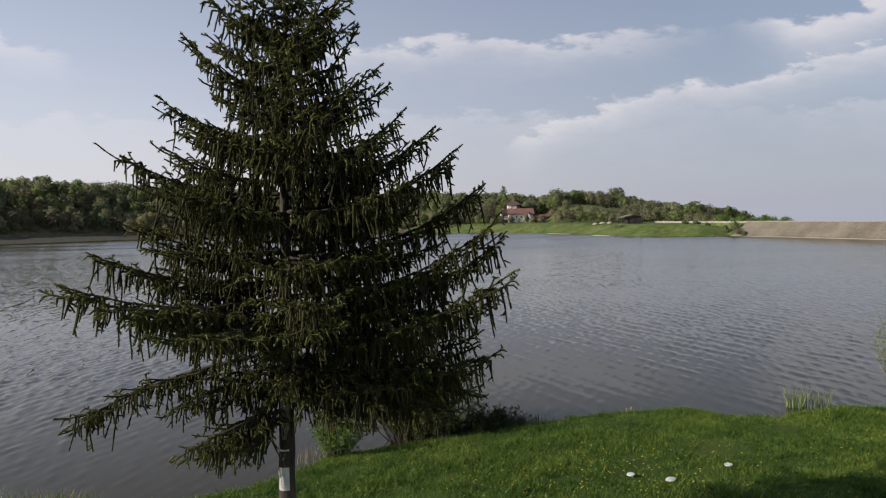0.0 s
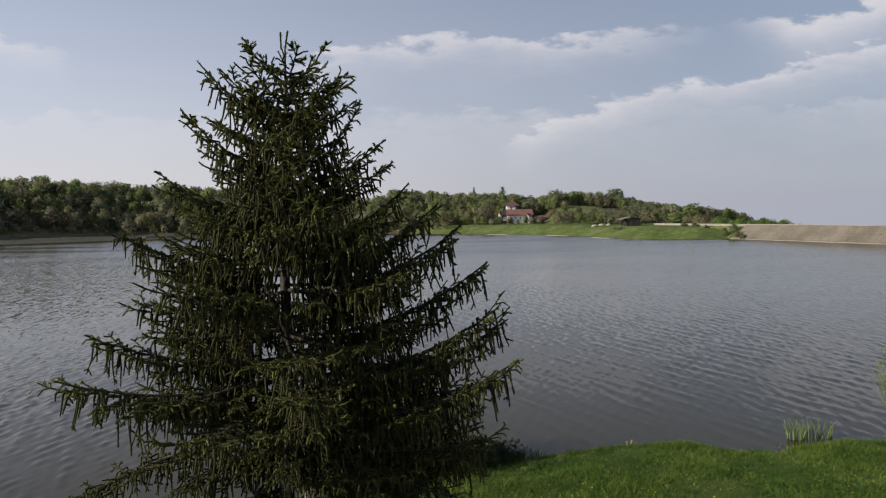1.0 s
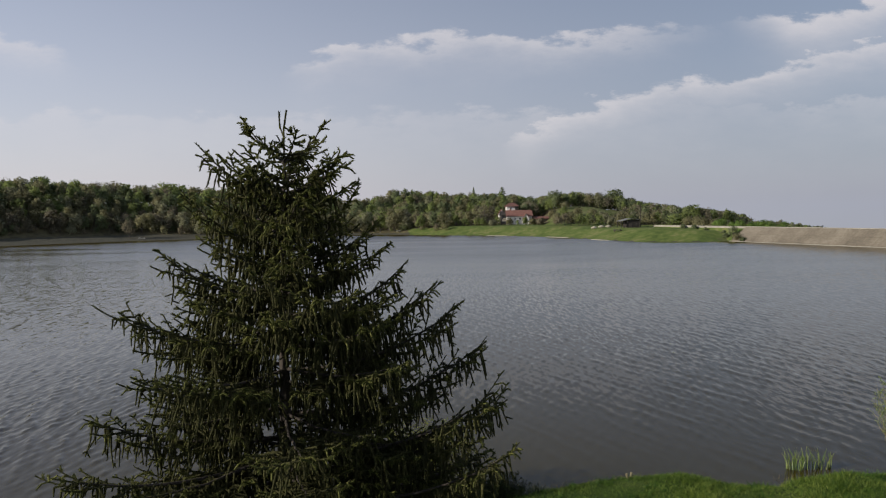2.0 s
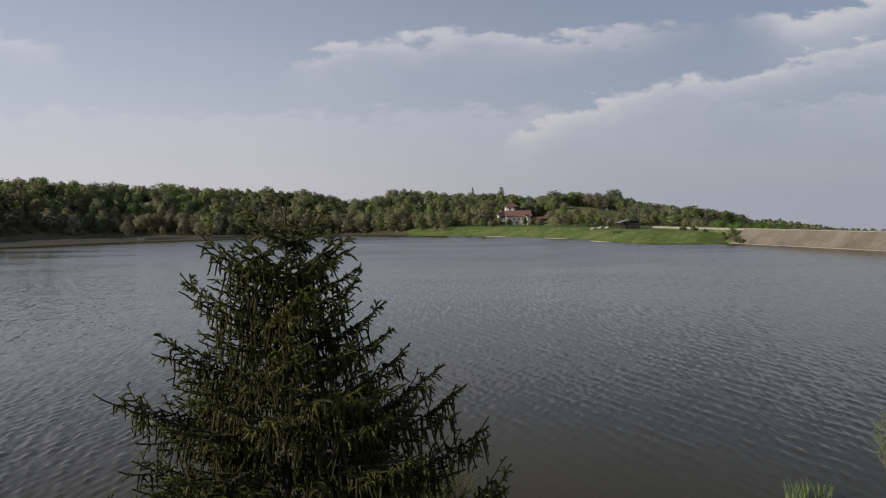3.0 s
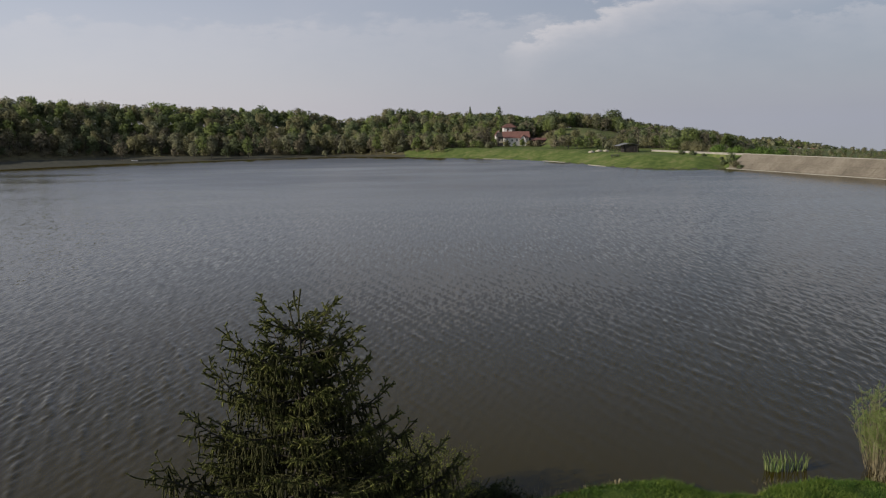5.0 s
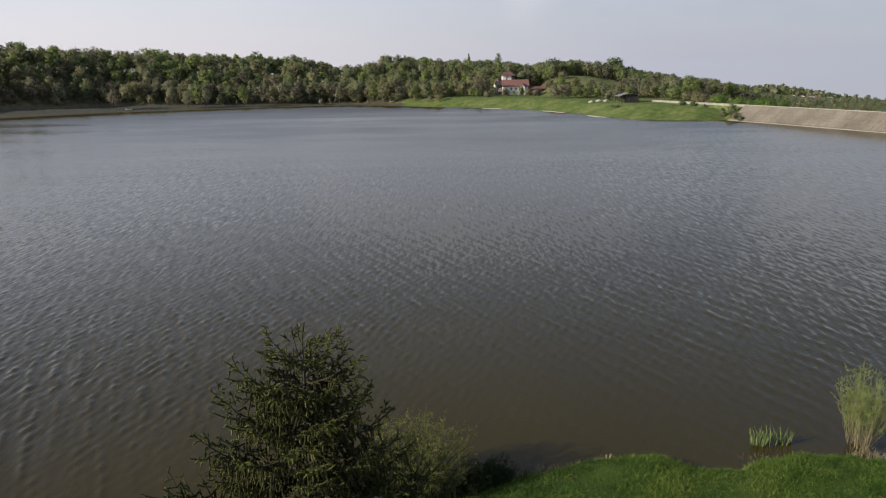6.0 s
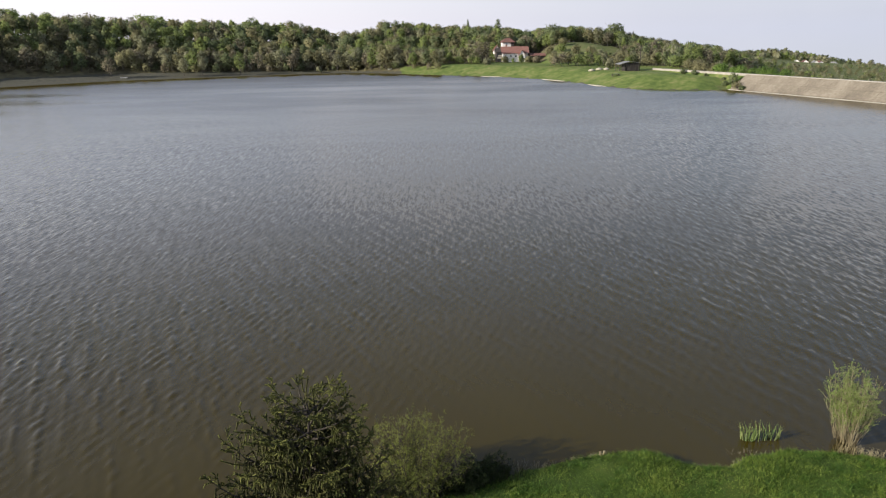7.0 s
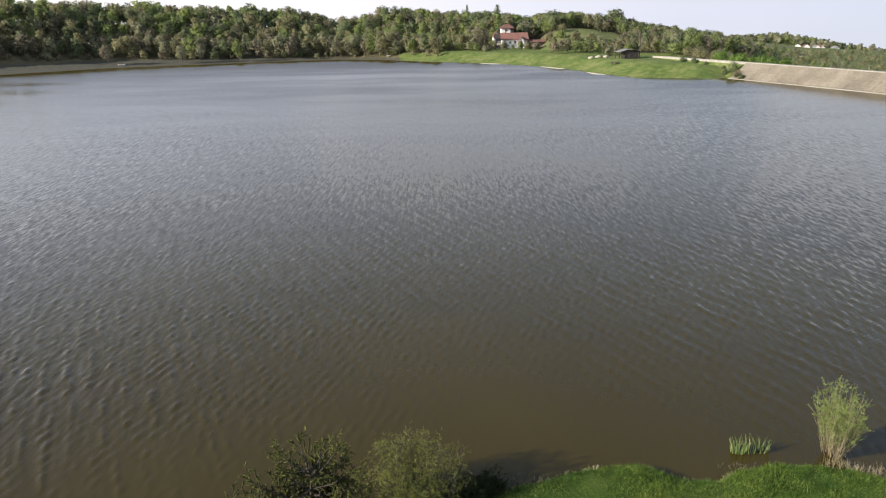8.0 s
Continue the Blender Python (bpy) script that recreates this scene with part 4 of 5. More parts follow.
# ---------------------------------------------------------------- shrubs and reeds along the bank
def stems(rng, n, x, y, z, spread, height, bend, dome=0.35, points=6):
    """Curved stems fanning out of one base."""
    az = rng.uniform(0, 2 * np.pi, n)
    r0 = rng.uniform(0, 0.35, n) * spread
    out = rng.uniform(0.15, 1.0, n) ** 0.7 * spread
    h = height * rng.uniform(0.55, 1.0, n) * (1 - dome * (out / spread) ** 2)
    s = np.linspace(0, 1, points)
    px = x + np.cos(az)[:, None] * (r0[:, None] + (out - r0)[:, None] * s ** bend)
    py = y + np.sin(az)[:, None] * (r0[:, None] + (out - r0)[:, None] * s ** bend)
    pz = z + h[:, None] * s
    p = np.stack([px, py, pz], -1)
    p[:, 1:] += rng.normal(0, 0.03, p[:, 1:].shape)
    return p


def leaf_tris(rng, p, size, narrow=0.45):
    """Two-triangle folded leaves at places p, all ways."""
    n = len(p)
    d = rng.normal(0, 1, (n, 3))
    d[:, 2] = d[:, 2] * 0.7 + 0.25
    d /= np.linalg.norm(d, axis=1, keepdims=True)
    w = np.cross(d, rng.normal(0, 1, (n, 3)))
    w /= np.linalg.norm(w, axis=1, keepdims=True) + 1e-9
    s = size * rng.uniform(0.6, 1.3, (n, 1))
    q = np.stack([p, p + d * s * 0.5 + w * s * narrow / 2, p + d * s, p + d * s * 0.5 - w * s * narrow / 2], 1)
    return q.reshape(-1, 3)


def build_shrub(name, x, y, spread, height, n_stems, leaves, size, leaf_mat, seed, label, low=0.25, bend=1.3, upright=0.0, stem_mat=M_BARK, dome=0.35, thick=1.0):
    rng = np.random.default_rng(seed)
    z = max(land_at(x, y), -0.15)
    thing = empty(name, x, y, z)
    off = np.array((x, y, z))
    p = stems(rng, n_stems, x, y, z - 0.05, spread, height, bend, dome)
    v, q = tubes(p, np.linspace(0.016 * thick, 0.003, p.shape[1])[None] * rng.uniform(0.6, 1.3, (len(p), 1)), 4)
    link_np("stemwork", v - off, q, stem_mat, thing, "many thin stems")["kind"] = "stuff"
    # side twigs
    m = n_stems * 7
    i = rng.integers(0, n_stems, m)
    s = rng.uniform(0.35, 1.0, m) * (p.shape[1] - 1.001)
    k = s.astype(int)
    root = p[i, k] + (p[i, k + 1] - p[i, k]) * (s - k)[:, None]
    way = rng.normal(0, 1, (m, 3)) * (1, 1, 0.6) + (0, 0, 0.5 + upright)
    way /= np.linalg.norm(way, axis=1, keepdims=True)
    ln = rng.uniform(0.12, 0.42, (m, 1)) * min(1.0, height / 2)
    tips = root + way * ln
    v, q = tubes(np.stack([root, tips], 1), np.tile([[0.005, 0.002]], (m, 1)), 3)
    link_np("twigwork", v - off, q, stem_mat, thing)["kind"] = "stuff"
    j = rng.integers(0, m, leaves)
    t = rng.random((leaves, 1)) ** 0.7
    place = root[j] + (tips - root)[j] * t + rng.normal(0, 0.02, (leaves, 3))
    place = place[place[:, 2] > z + low * height * rng.random(len(place))]
    lv = leaf_tris(rng, place, size)
    link_np("leaves", lv - off, np.arange(len(lv)).reshape(-1, 4), leaf_mat, thing, "small spring leaves")["kind"] = "stuff"
    return tagged(thing, label, "shrub")


build_shrub("bank_shrub", -0.85, 18.5, 1.90, 2.85, 330, 52000, 0.032, M_WILLOW, 21, "broad yellow-green shrub in young leaf at the water's edge", low=0.04, upright=0.5, dome=0.30)
build_shrub("bank_shrub", -2.7, 16.45, 0.75, 1.30, 44, 9000, 0.050, M_HEDGE, 22, "low bright green shrub beside the broad shrub", low=0.05)
build_shrub("weed_clump", 1.75, 19.2, 0.75, 0.95, 60, 9000, 0.045, M_SHADED_WEED, 23, "low dark weedy shrub on the bank's edge", low=0.02)
# added bush whose dark leaves fill in for deep shade on the bank
build_shrub("shade_bush", 0.75, 18.5, 1.05, 1.25, 90, 26000, 0.050, M_SHADED_WEED, 25, "dense dark green bush standing for the deep shade beside the broad shrub", low=0.0, dome=0.5)
build_shrub("willow_shrub", 14.4, 20.7, 0.92, 3.15, 115, 28000, 0.034, M_WILLOW2, 24, "upright young willow shrub with pale green leaves by the water", low=0.50, bend=0.80, upright=0.9, stem_mat=M_DRY, dome=0.10, thick=0.7)


def build_clump(name, x, y, rx, ry, n, height, width, mt, seed, label, category, z=None, lean=0.35):
    """Tuft of upright stalks or leaves, each of two crossed folded blades."""
    rng = np.random.default_rng(seed)
    a, r = rng.uniform(0, 2 * np.pi, n), np.sqrt(rng.random(n))
    xy = np.column_stack([x + rx * r * np.cos(a), y + ry * r * np.sin(a)])
    zz = np.maximum(land(xy[:, 0], xy[:, 1]), -0.12) if z is None else np.full(n, z)
    base = np.column_stack([xy, zz - 0.02])
    az = rng.uniform(0, 2 * np.pi, n)
    w = np.column_stack([np.cos(az), np.sin(az), np.zeros(n)]) * width / 2
    la = rng.uniform(0, 2 * np.pi, n)
    h = height * rng.uniform(0.5, 1.0, n)
    bend = np.column_stack([np.cos(la), np.sin(la), np.zeros(n)]) * (lean * h * rng.uniform(0.2, 1, n))[:, None]
    up = np.column_stack([np.zeros(n), np.zeros(n), h])
    mid = base + up * 0.6 + bend * 0.35
    tip = base + up + bend
    v = np.stack([base - w, base + w, mid + w * 0.8, tip, mid - w * 0.8], 1).reshape(-1, 3)
    k = np.arange(n)[:, None] * 5
    f = np.concatenate([k + [0, 1, 2], k + [0, 2, 4], k + [4, 2, 3]], 0)
    origin = np.array((x, y, float(zz.mean())))
    ob = link_np(name, v - origin, f, mt)
    ob.location = origin
    return tagged(ob, label, category)


build_clump("iris_clump", 11.35, 20.95, 0.78, 0.20, 105, 0.76, 0.026, M_IRIS, 31, "upright sword-shaped iris leaves standing in shallow water", "reeds", z=-0.05, lean=0.55)
build_clump("dry_grass", 5.35, 20.0, 0.30, 0.12, 90, 0.26, 0.012, M_DRY, 32, "small tuft of dry straw on the bank's lip", "dry grass")
build_clump("dry_grass", 15.2, 19.45, 1.1, 0.35, 260, 0.42, 0.012, M_DRY, 33, "bleached dry grass at the foot of the willow shrub", "dry grass", lean=0.8)
build_clump("dry_grass", 14.0, 19.95, 0.5, 0.3, 140, 0.55, 0.012, M_DRY, 34, "bleached dry stalks round the willow stems", "dry grass", lean=0.4)
for k, (ex, ey) in enumerate(((3.2, 19.25), (4.2, 19.65), (4.9, 19.95), (7.9, 19.85), (8.9, 19.45), (9.8, 19.6))):
    build_clump("dry_grass", ex, ey, 0.5, 0.10, 70, 0.17, 0.010, M_DRY, 60 + k, "thin dry straw hanging over the bank's lip", "dry grass", lean=0.9)
build_clump("dry_reeds", -9.3, 14.3, 1.6, 0.35, 420, 0.65, 0.012, M_DRY, 35, "low dry reeds along the bank", "reeds", lean=0.6)
build_clump("green_reeds", -9.0, 13.9, 1.8, 0.4, 420, 0.50, 0.014, M_GRASS, 36, "long green grass among the dry reeds", "reeds", lean=0.6)
build_clump("dry_reeds", -3.45, 16.9, 0.45, 0.25, 70, 0.65, 0.010, M_DRY, 37, "thin dry reed stalks standing in shallow water", "reeds", z=-0.05, lean=0.25)
build_clump("green_reeds", 1.6, 18.75, 1.1, 0.45, 420, 0.42, 0.016, M_SHADED_WEED, 71, "rank green weeds on the bank edge, darkened in colour for its shade", "weeds", lean=0.7)
build_clump("dry_reeds", 2.7, 19.55, 1.1, 0.3, 150, 0.42, 0.010, M_DRY, 38, "few dry stalks along the bank's edge", "reeds", lean=0.4)
build_clump("dry_reeds", 10.6, 20.1, 0.7, 0.15, 60, 0.30, 0.010, M_DRY, 39, "few dry stalks beside the iris leaves", "reeds", lean=0.7)


def build_stub():
    bm = bmesh.new()
    for x, h in ((-0.06, 0.20), (0.05, 0.24)):
        r = bmesh.ops.create_cone(bm, cap_ends=True, segments=9, radius1=0.035, radius2=0.03, depth=h, matrix=Matrix.Translation((x, 0, h / 2)) @ Matrix.Rotation(0.2 * (1 if x > 0 else -1), 4, "Y"))
    ob = part("post_stub", bm, M_DRY)
    ob.location = (5.45, 19.82, land_at(5.45, 19.82) - 0.03)
    return tagged(ob, "two short weathered wooden stubs on the bank's lip", "post")


build_stub()


# ---------------------------------------------------------------- far buildings
def gable_roof(bm, x0, x1, y0, y1, z_eave, z_ridge, thick=0.14, over=0.35, axis="x"):
    """Two thick roof slopes with overhang, ridge along x or y."""
    if axis == "x":
        a0, a1, s0, s1 = y0 - over, y1 + over, x0 - over, x1 + over
    else:
        a0, a1, s0, s1 = x0 - over, x1 + over, y0 - over, y1 + over
    c = (a0 + a1) / 2
    drop = over * (z_ridge - z_eave) / max((a1 - a0) / 2 - over, 0.1)
    e = z_eave - drop
    prism(bm, [(a0, e), (c, z_ridge), (a1, e), (a1, e + thick), (c, z_ridge + thick), (a0, e + thick)], s0, s1, axis)


def window(parent, x, y, z, w, h):
    """Window on a wall that faces -y: frame and dark pane."""
    bm = bmesh.new()
    t = 0.09
    for a0, a1, b0, b1 in ((-w / 2, w / 2, -h / 2, -h / 2 + t), (-w / 2, w / 2, h / 2 - t, h / 2), (-w / 2, -w / 2 + t, -h / 2 + t, h / 2 - t), (w / 2 - t, w / 2, -h / 2 + t, h / 2 - t), (-t / 3, t / 3, -h / 2 + t, h / 2 - t)):
        box(bm, a0, -0.06, b0, a1, 0.02, b1)
    frame_ob = part("window", bm, M_WHITE, parent)
    frame_ob.location = (x, y, z)
    bm = bmesh.new()
    box(bm, -w / 2 + 0.02, -0.02, -h / 2 + 0.02, w / 2 - 0.02, 0.01, h / 2 - 0.02)
    part("pane", bm, M_GLASS, frame_ob)
    return frame_ob


def body_part(parent, x0, x1, y0, y1, z0, z_eave, z_ridge, mt, axis="x"):
    bm = bmesh.new()
    if axis == "x":
        prism(bm, [(y0, z0), (y1, z0), (y1, z_eave), ((y0 + y1) / 2, z_ridge), (y0, z_eave)], x0, x1, "x")
    else:
        prism(bm, [(x0, z0), (x1, z0), (x1, z_eave), ((x0 + x1) / 2, z_ridge), (x0, z_eave)], y0, y1, "y")
    return part("wall", bm, mt, parent)


def build_house():
    """White plastered house with red roofs: long front wing, taller block behind, small gabled porch."""
    hx, hy = 31.0, 266.0
    house = empty("house", hx, hy, 4.1)
    body_part(house, -4.9, 2.4, 0, 7.0, -1.2, 2.35, 4.45, M_PLASTER)
    bm = bmesh.new()
    gable_roof(bm, -4.9, 5.0, 0, 7.0, 2.35, 4.5)
    part("roof", bm, M_ROOF, house, "weathered red tile roof")
    body_part(house, 2.4, 4.9, 0.6, 6.8, -1.2, 2.0, 2.4, M_PLASTER)
    # porch gable
    body_part(house, 1.4, 3.5, -1.1, 0.2, -1.2, 1.7, 3.2, M_PLASTER, axis="y")
    bm = bmesh.new()
    gable_roof(bm, 1.4, 3.5, -1.1, 2.6, 1.75, 3.3, over=0.25, axis="y")
    part("porch_roof", bm, M_ROOF, house, "small red gable over the porch")
    # taller block
    body_part(house, -4.3, 0.3, 7.2, 12.0, 0, 6.3, 6.4, M_PLASTER)
    bm = bmesh.new()
    b = [bm.verts.new(p) for p in ((-4.9, 6.6, 6.15), (0.9, 6.6, 6.15), (0.9, 12.6, 6.15), (-4.9, 12.6, 6.15), (-2.9, 9.6, 7.7), (-1.1, 9.6, 7.7))]
    for f in ((0, 1, 5, 4), (1, 2, 5), (2, 3, 4, 5), (3, 0, 4), (3, 2, 1, 0)):
        bm.faces.new([b[k] for k in f])
    part("hip_roof", bm, M_ROOF, house, "red hipped roof of the tall block")
    bm = bmesh.new()
    box(bm, -0.9, 7.05, 4.5, 0.34, 7.19, 6.1)
    part("balcony_side", bm, M_WOOD, house, "dark open balcony corner")
    bm = bmesh.new()
    box(bm, -3.3, 3.9, 3.6, -2.8, 4.4, 5.2, 0.03)
    part("chimney", bm, M_ROOF, house, "brick chimney")
    for x, z, w, h in ((-3.7, 1.25, 0.8, 0.95), (-1.7, 1.25, 0.8, 0.95), (0.2, 1.25, 0.8, 0.95)):
        window(house, x, -0.03, z, w, h)
    window(house, 2.45, -1.13, 0.9, 0.7, 0.8)
    window(house, -2.6, 7.17, 5.45, 0.9, 0.9)
    tagged(house, "white house with red tile roofs on the far hillside", "house")

    barn = empty("barn", 25.9, 268.0, 4.2)
    body_part(barn, -1.9, 1.7, 0, 5, -1.2, 2.6, 4.0, M_WOOD)
    bm = bmesh.new()
    gable_roof(bm, -1.9, 1.7, 0, 5, 2.6, 4.05, over=0.3)
    part("roof", bm, M_WOOD, barn, "dark old roof")
    # dark panel on the solid wall paints the shade of an open front
    bm = bmesh.new()
    box(bm, -1.7, -0.06, -0.6, 1.5, -0.012, 2.3)
    part("doorway", bm, M_GLASS, barn, "dark panel for the shade inside the open front")
    bm = bmesh.new()
    box(bm, -1.5, -0.25, 0.15, 0.9, -0.02, 0.95)
    box(bm, -1.2, -0.30, 1.15, 0.9, -0.02, 1.45)
    part("pale_boards", bm, M_KERB, barn, "pale stacked boards")
    tagged(barn, "dark wooden barn beside the white house", "barn")

    back = empty("house", 24.9, 275.0, 5.6)
    body_part(back, -1.2, 1.2, 0, 4, -2, 1.9, 3.4, M_PLASTER, axis="y")
    bm = bmesh.new()
    gable_roof(bm, -1.2, 1.2, 0, 4, 1.9, 3.45, over=0.3, axis="y")
    part("roof", bm, M_ROOF, back)
    tagged(back, "narrow pale gabled house behind the barn", "house")

    low = empty("low_shed", 39.5, 265.5, 3.9)
    body_part(low, -2.8, 2.8, 0, 3.5, -1, 1.35, 1.9, M_WOOD)
    bm = bmesh.new()
    gable_roof(bm, -2.8, 2.8, 0, 3.5, 1.4, 2.1, over=0.25)
    part("roof", bm, M_ROOF, low, "low brown-red roof")
    tagged(low, "low brown shed with a red roof next to the house", "shed")


build_house()


def build_shed():
    """Dark board hut with a grey sheet roof and an open porch on posts."""
    sx, sy = 56.2, 197.0
    z = land_at(sx, sy)
    shed = empty("hut", sx, sy, z, 4)
    top = 2.2
    bm = bmesh.new()
    box(bm, -1.95, 0.02, -0.3, 1.95, 3.4, top)
    part("wall", bm, M_WOOD, shed, "dark inner wall")
    for k in range(20):
        bm = bmesh.new()
        x = -1.95 + k * 0.195
        box(bm, x + 0.006, -0.02 - 0.012 * (k % 2), -0.2, x + 0.19, 0.018, top - 0.02)
        part("board", bm, M_WOOD, shed)
    bm = bmesh.new()
    prism(bm, [(-3.9, 1.85), (-0.9, 2.62), (2.25, 2.15), (2.25, 2.23), (-0.9, 2.72), (-3.9, 1.93)], -0.45, 3.8, "y")
    part("roof", bm, M_TIN, shed, "grey sheet metal roof")
    for x, y in ((-3.7, -0.2), (-2.75, -0.2), (-3.7, 3.2)):
        bm = bmesh.new()
        box(bm, x - 0.08, y - 0.08, -0.3, x + 0.08, y + 0.08, 1.9)
        part("post", bm, M_WOOD, shed)
    bm = bmesh.new()
    box(bm, -3.7, -0.24, 0.5, -1.96, -0.16, 0.62)
    part("rail", bm, M_WOOD, shed)
    bm = bmesh.new()
    box(bm, -0.5, -0.07, -0.2, 0.4, -0.035, 1.8)
    part("door", bm, M_WOOD, shed, "dark plank door")
    tagged(shed, "dark wooden hut with a grey sheet roof and open porch", "hut")

    pole = empty("utility_pole", 58.9, 199.0, land_at(58.9, 199.0))
    bm = bmesh.new()
    bmesh.ops.create_cone(bm, cap_ends=True, segments=8, radius1=0.11, radius2=0.08, depth=7.0, matrix=Matrix.Translation((0, 0, 3.3)))
    part("shaft", bm, M_BARK, pole)
    bm = bmesh.new()
    box(bm, -0.6, -0.06, 6.2, 0.6, 0.06, 6.32)
    part("crossarm", bm, M_WOOD, pole)
    tagged(pole, "grey wooden utility pole beside the hut", "pole")

    for k, (x, s) in enumerate(((46.4, 1.05), (48.6, 1.15), (50.7, 0.95))):
        bm = bmesh.new()
        bmesh.ops.create_icosphere(bm, subdivisions=1, radius=1.0)
        rng = random.Random(k)
        for v in bm.verts:
            v.co = Vector((v.co.x * s * 1.05, v.co.y * 0.9, max(v.co.z, -0.2) * 0.62)) * (1 + 0.10 * noise.noise(v.co * 2.3 + Vector((k * 7, 0, 0))))
        ob = part("boulder_heap", bm, M_SAND, smooth=True)
        ob.location = (x, 204.5, land_at(x, 204.5) + 0.1)
        tagged(ob, "rounded pale heap of sand on the meadow", "heap", "pale heaps on the meadow")

    table = empty("picnic_table", 49.2, 188.0, land_at(49.2, 188.0))
    bm = bmesh.new()
    box(bm, -1.1, -0.4, 0.66, 1.1, 0.4, 0.74)
    part("tabletop", bm, M_WOOD, table)
    for y in (-0.75, 0.75):
        bm = bmesh.new()
        box(bm, -1.1, y - 0.14, 0.40, 1.1, y + 0.14, 0.46)
        part("bench", bm, M_WOOD, table)
    for x in (-0.85, 0.85):
        bm = bmesh.new()
        box(bm, x - 0.06, -0.8, 0.3, x + 0.06, 0.8, 0.40)
        box(bm, x - 0.06, -0.62, -0.1, x + 0.06, -0.50, 0.3)
        box(bm, x - 0.06, 0.50, -0.1, x + 0.06, 0.62, 0.3)
        box(bm, x - 0.06, -0.06, 0.4, x + 0.06, 0.06, 0.66)
        part("leg_frame", bm, M_WOOD, table)
    tagged(table, "dark wooden picnic table on the meadow", "table")


build_shed()


def build_cottage(x, y, w, turn, seed):
    z = land_at(x, y) - 0.6
    c = empty("cottage", x, y, z, turn)
    body_part(c, -w / 2, w / 2, 0, w * 1.3, -1, 1.7, 1.7 + w * 0.35, M_PLASTER, axis="y")
    bm = bmesh.new()
    gable_roof(bm, -w / 2, w / 2, 0, w * 1.3, 1.7, 1.75 + w * 0.35, over=0.25, axis="y")
    part("roof", bm, M_ROOF if seed % 2 else M_TIN, c)
    window(c, 0, -0.03, 1.0, 0.7, 0.7)
    return tagged(c, "small white cottage among trees beyond the dam", "cottage", "cottages beyond the dam")


for k, (cx, cy, cw) in enumerate(((292.5, 560, 4.2), (301.0, 562, 4.8), (308.5, 560, 4.4), (316.0, 566, 4.8), (318.0, 548, 4.2))):
    build_cottage(cx, cy, cw, -25 + 8 * k, k)


def build_wood_house(name, x, y, z, w, mt_wall, mt_roof, label):
    c = empty(name, x, y, z)
    body_part(c, -w / 2, w / 2, 0, w * 1.2, -4, 2.4, 2.4 + w * 0.42, mt_wall, axis="y")
    bm = bmesh.new()
    gable_roof(bm, -w / 2, w / 2, 0, w * 1.2, 2.4, 2.45 + w * 0.42, over=0.4, axis="y")
    part("roof", bm, mt_roof, c)
    window(c, 0, -0.03, 1.2, 0.9, 1.0)
    tagged(c, label, "house")


build_wood_house("gable_house", -109.4, 290, 15.0, 3.4, M_PLASTER, M_WOOD, "white gabled house half hidden in the woods")
build_wood_house("gable_house", -165.9, 264, 18.0, 5.5, M_WOOD, M_WOOD, "dark gabled roof showing above the woods")


def build_boat(x, y, turn, label):
    """Small upturned-bow rowing boat drawn up on the shore."""
    boat = empty("rowing_boat", x, y, land_at(x, y) + 0.25, turn)
    bm = bmesh.new()
    rows = []
    for k in range(11):
        s = k / 10
        half = 0.62 * math.sin(math.pi * (0.12 + 0.80 * s)) ** 0.7
        sheer = 0.45 + 0.25 * (2 * s - 1) ** 2
        rows.append([bm.verts.new((-1.1 + 2.2 * s, half * 0.65 * math.cos(a), 0.6 * (sheer - sheer * math.sin(a)))) for a in np.linspace(0, math.pi, 9)])
    for r0, r1 in zip(rows, rows[1:]):
        for k in range(8):
            bm.faces.new((r0[k], r0[k + 1], r1[k + 1], r1[k]))
    bmesh.ops.solidify(bm, geom=bm.faces[:], thickness=0.05)
    part("hull", bm, M_WHITE, boat, "white hull", smooth=True)
    for bx in (-0.4, 0.4):
        bm = bmesh.new()
        box(bm, bx - 0.1, -0.32, 0.20, bx + 0.1, 0.32, 0.23)
        part("thwart", bm, M_WOOD, boat)
    tagged(boat, label, "boat")


build_boat(-111.0, 250.5, 10, "small white rowing boat drawn up below the woods")
build_boat(-16.8, 265.5, 50, "pale rowing boat drawn up on the shore under the trees")


def build_car():
    """Small dark red vehicle parked on the dam road, far off."""
    p = dam_point(-2.5, 12.5, 0)
    car = empty("parked_car", p[0] + 3, p[1] + 4, land_at(p[0] + 3, p[1] + 4), -69)
    bm = bmesh.new()
    prism(bm, [(-2.0, 0.3), (-2.0, 0.85), (-1.1, 0.95), (-0.6, 1.42), (0.9, 1.45), (1.5, 0.98), (2.0, 0.9), (2.0, 0.3)], -0.8, 0.8, "y")
    part("body", bm, M_RED, car, "dull red body")
    for x in (-1.25, 1.25):
        for y in (-0.8, 0.8):
            bm = bmesh.new()
            bmesh.ops.create_cone(bm, cap_ends=True, segments=16, radius1=0.31, radius2=0.31, depth=0.2, matrix=Matrix.Translation((x, y, 0.31)) @ Matrix.Rotation(math.pi / 2, 4, "X"))
            part("wheel", bm, M_GLASS, car)
    tagged(car, "dull red car parked behind the dam road", "car")


build_car()


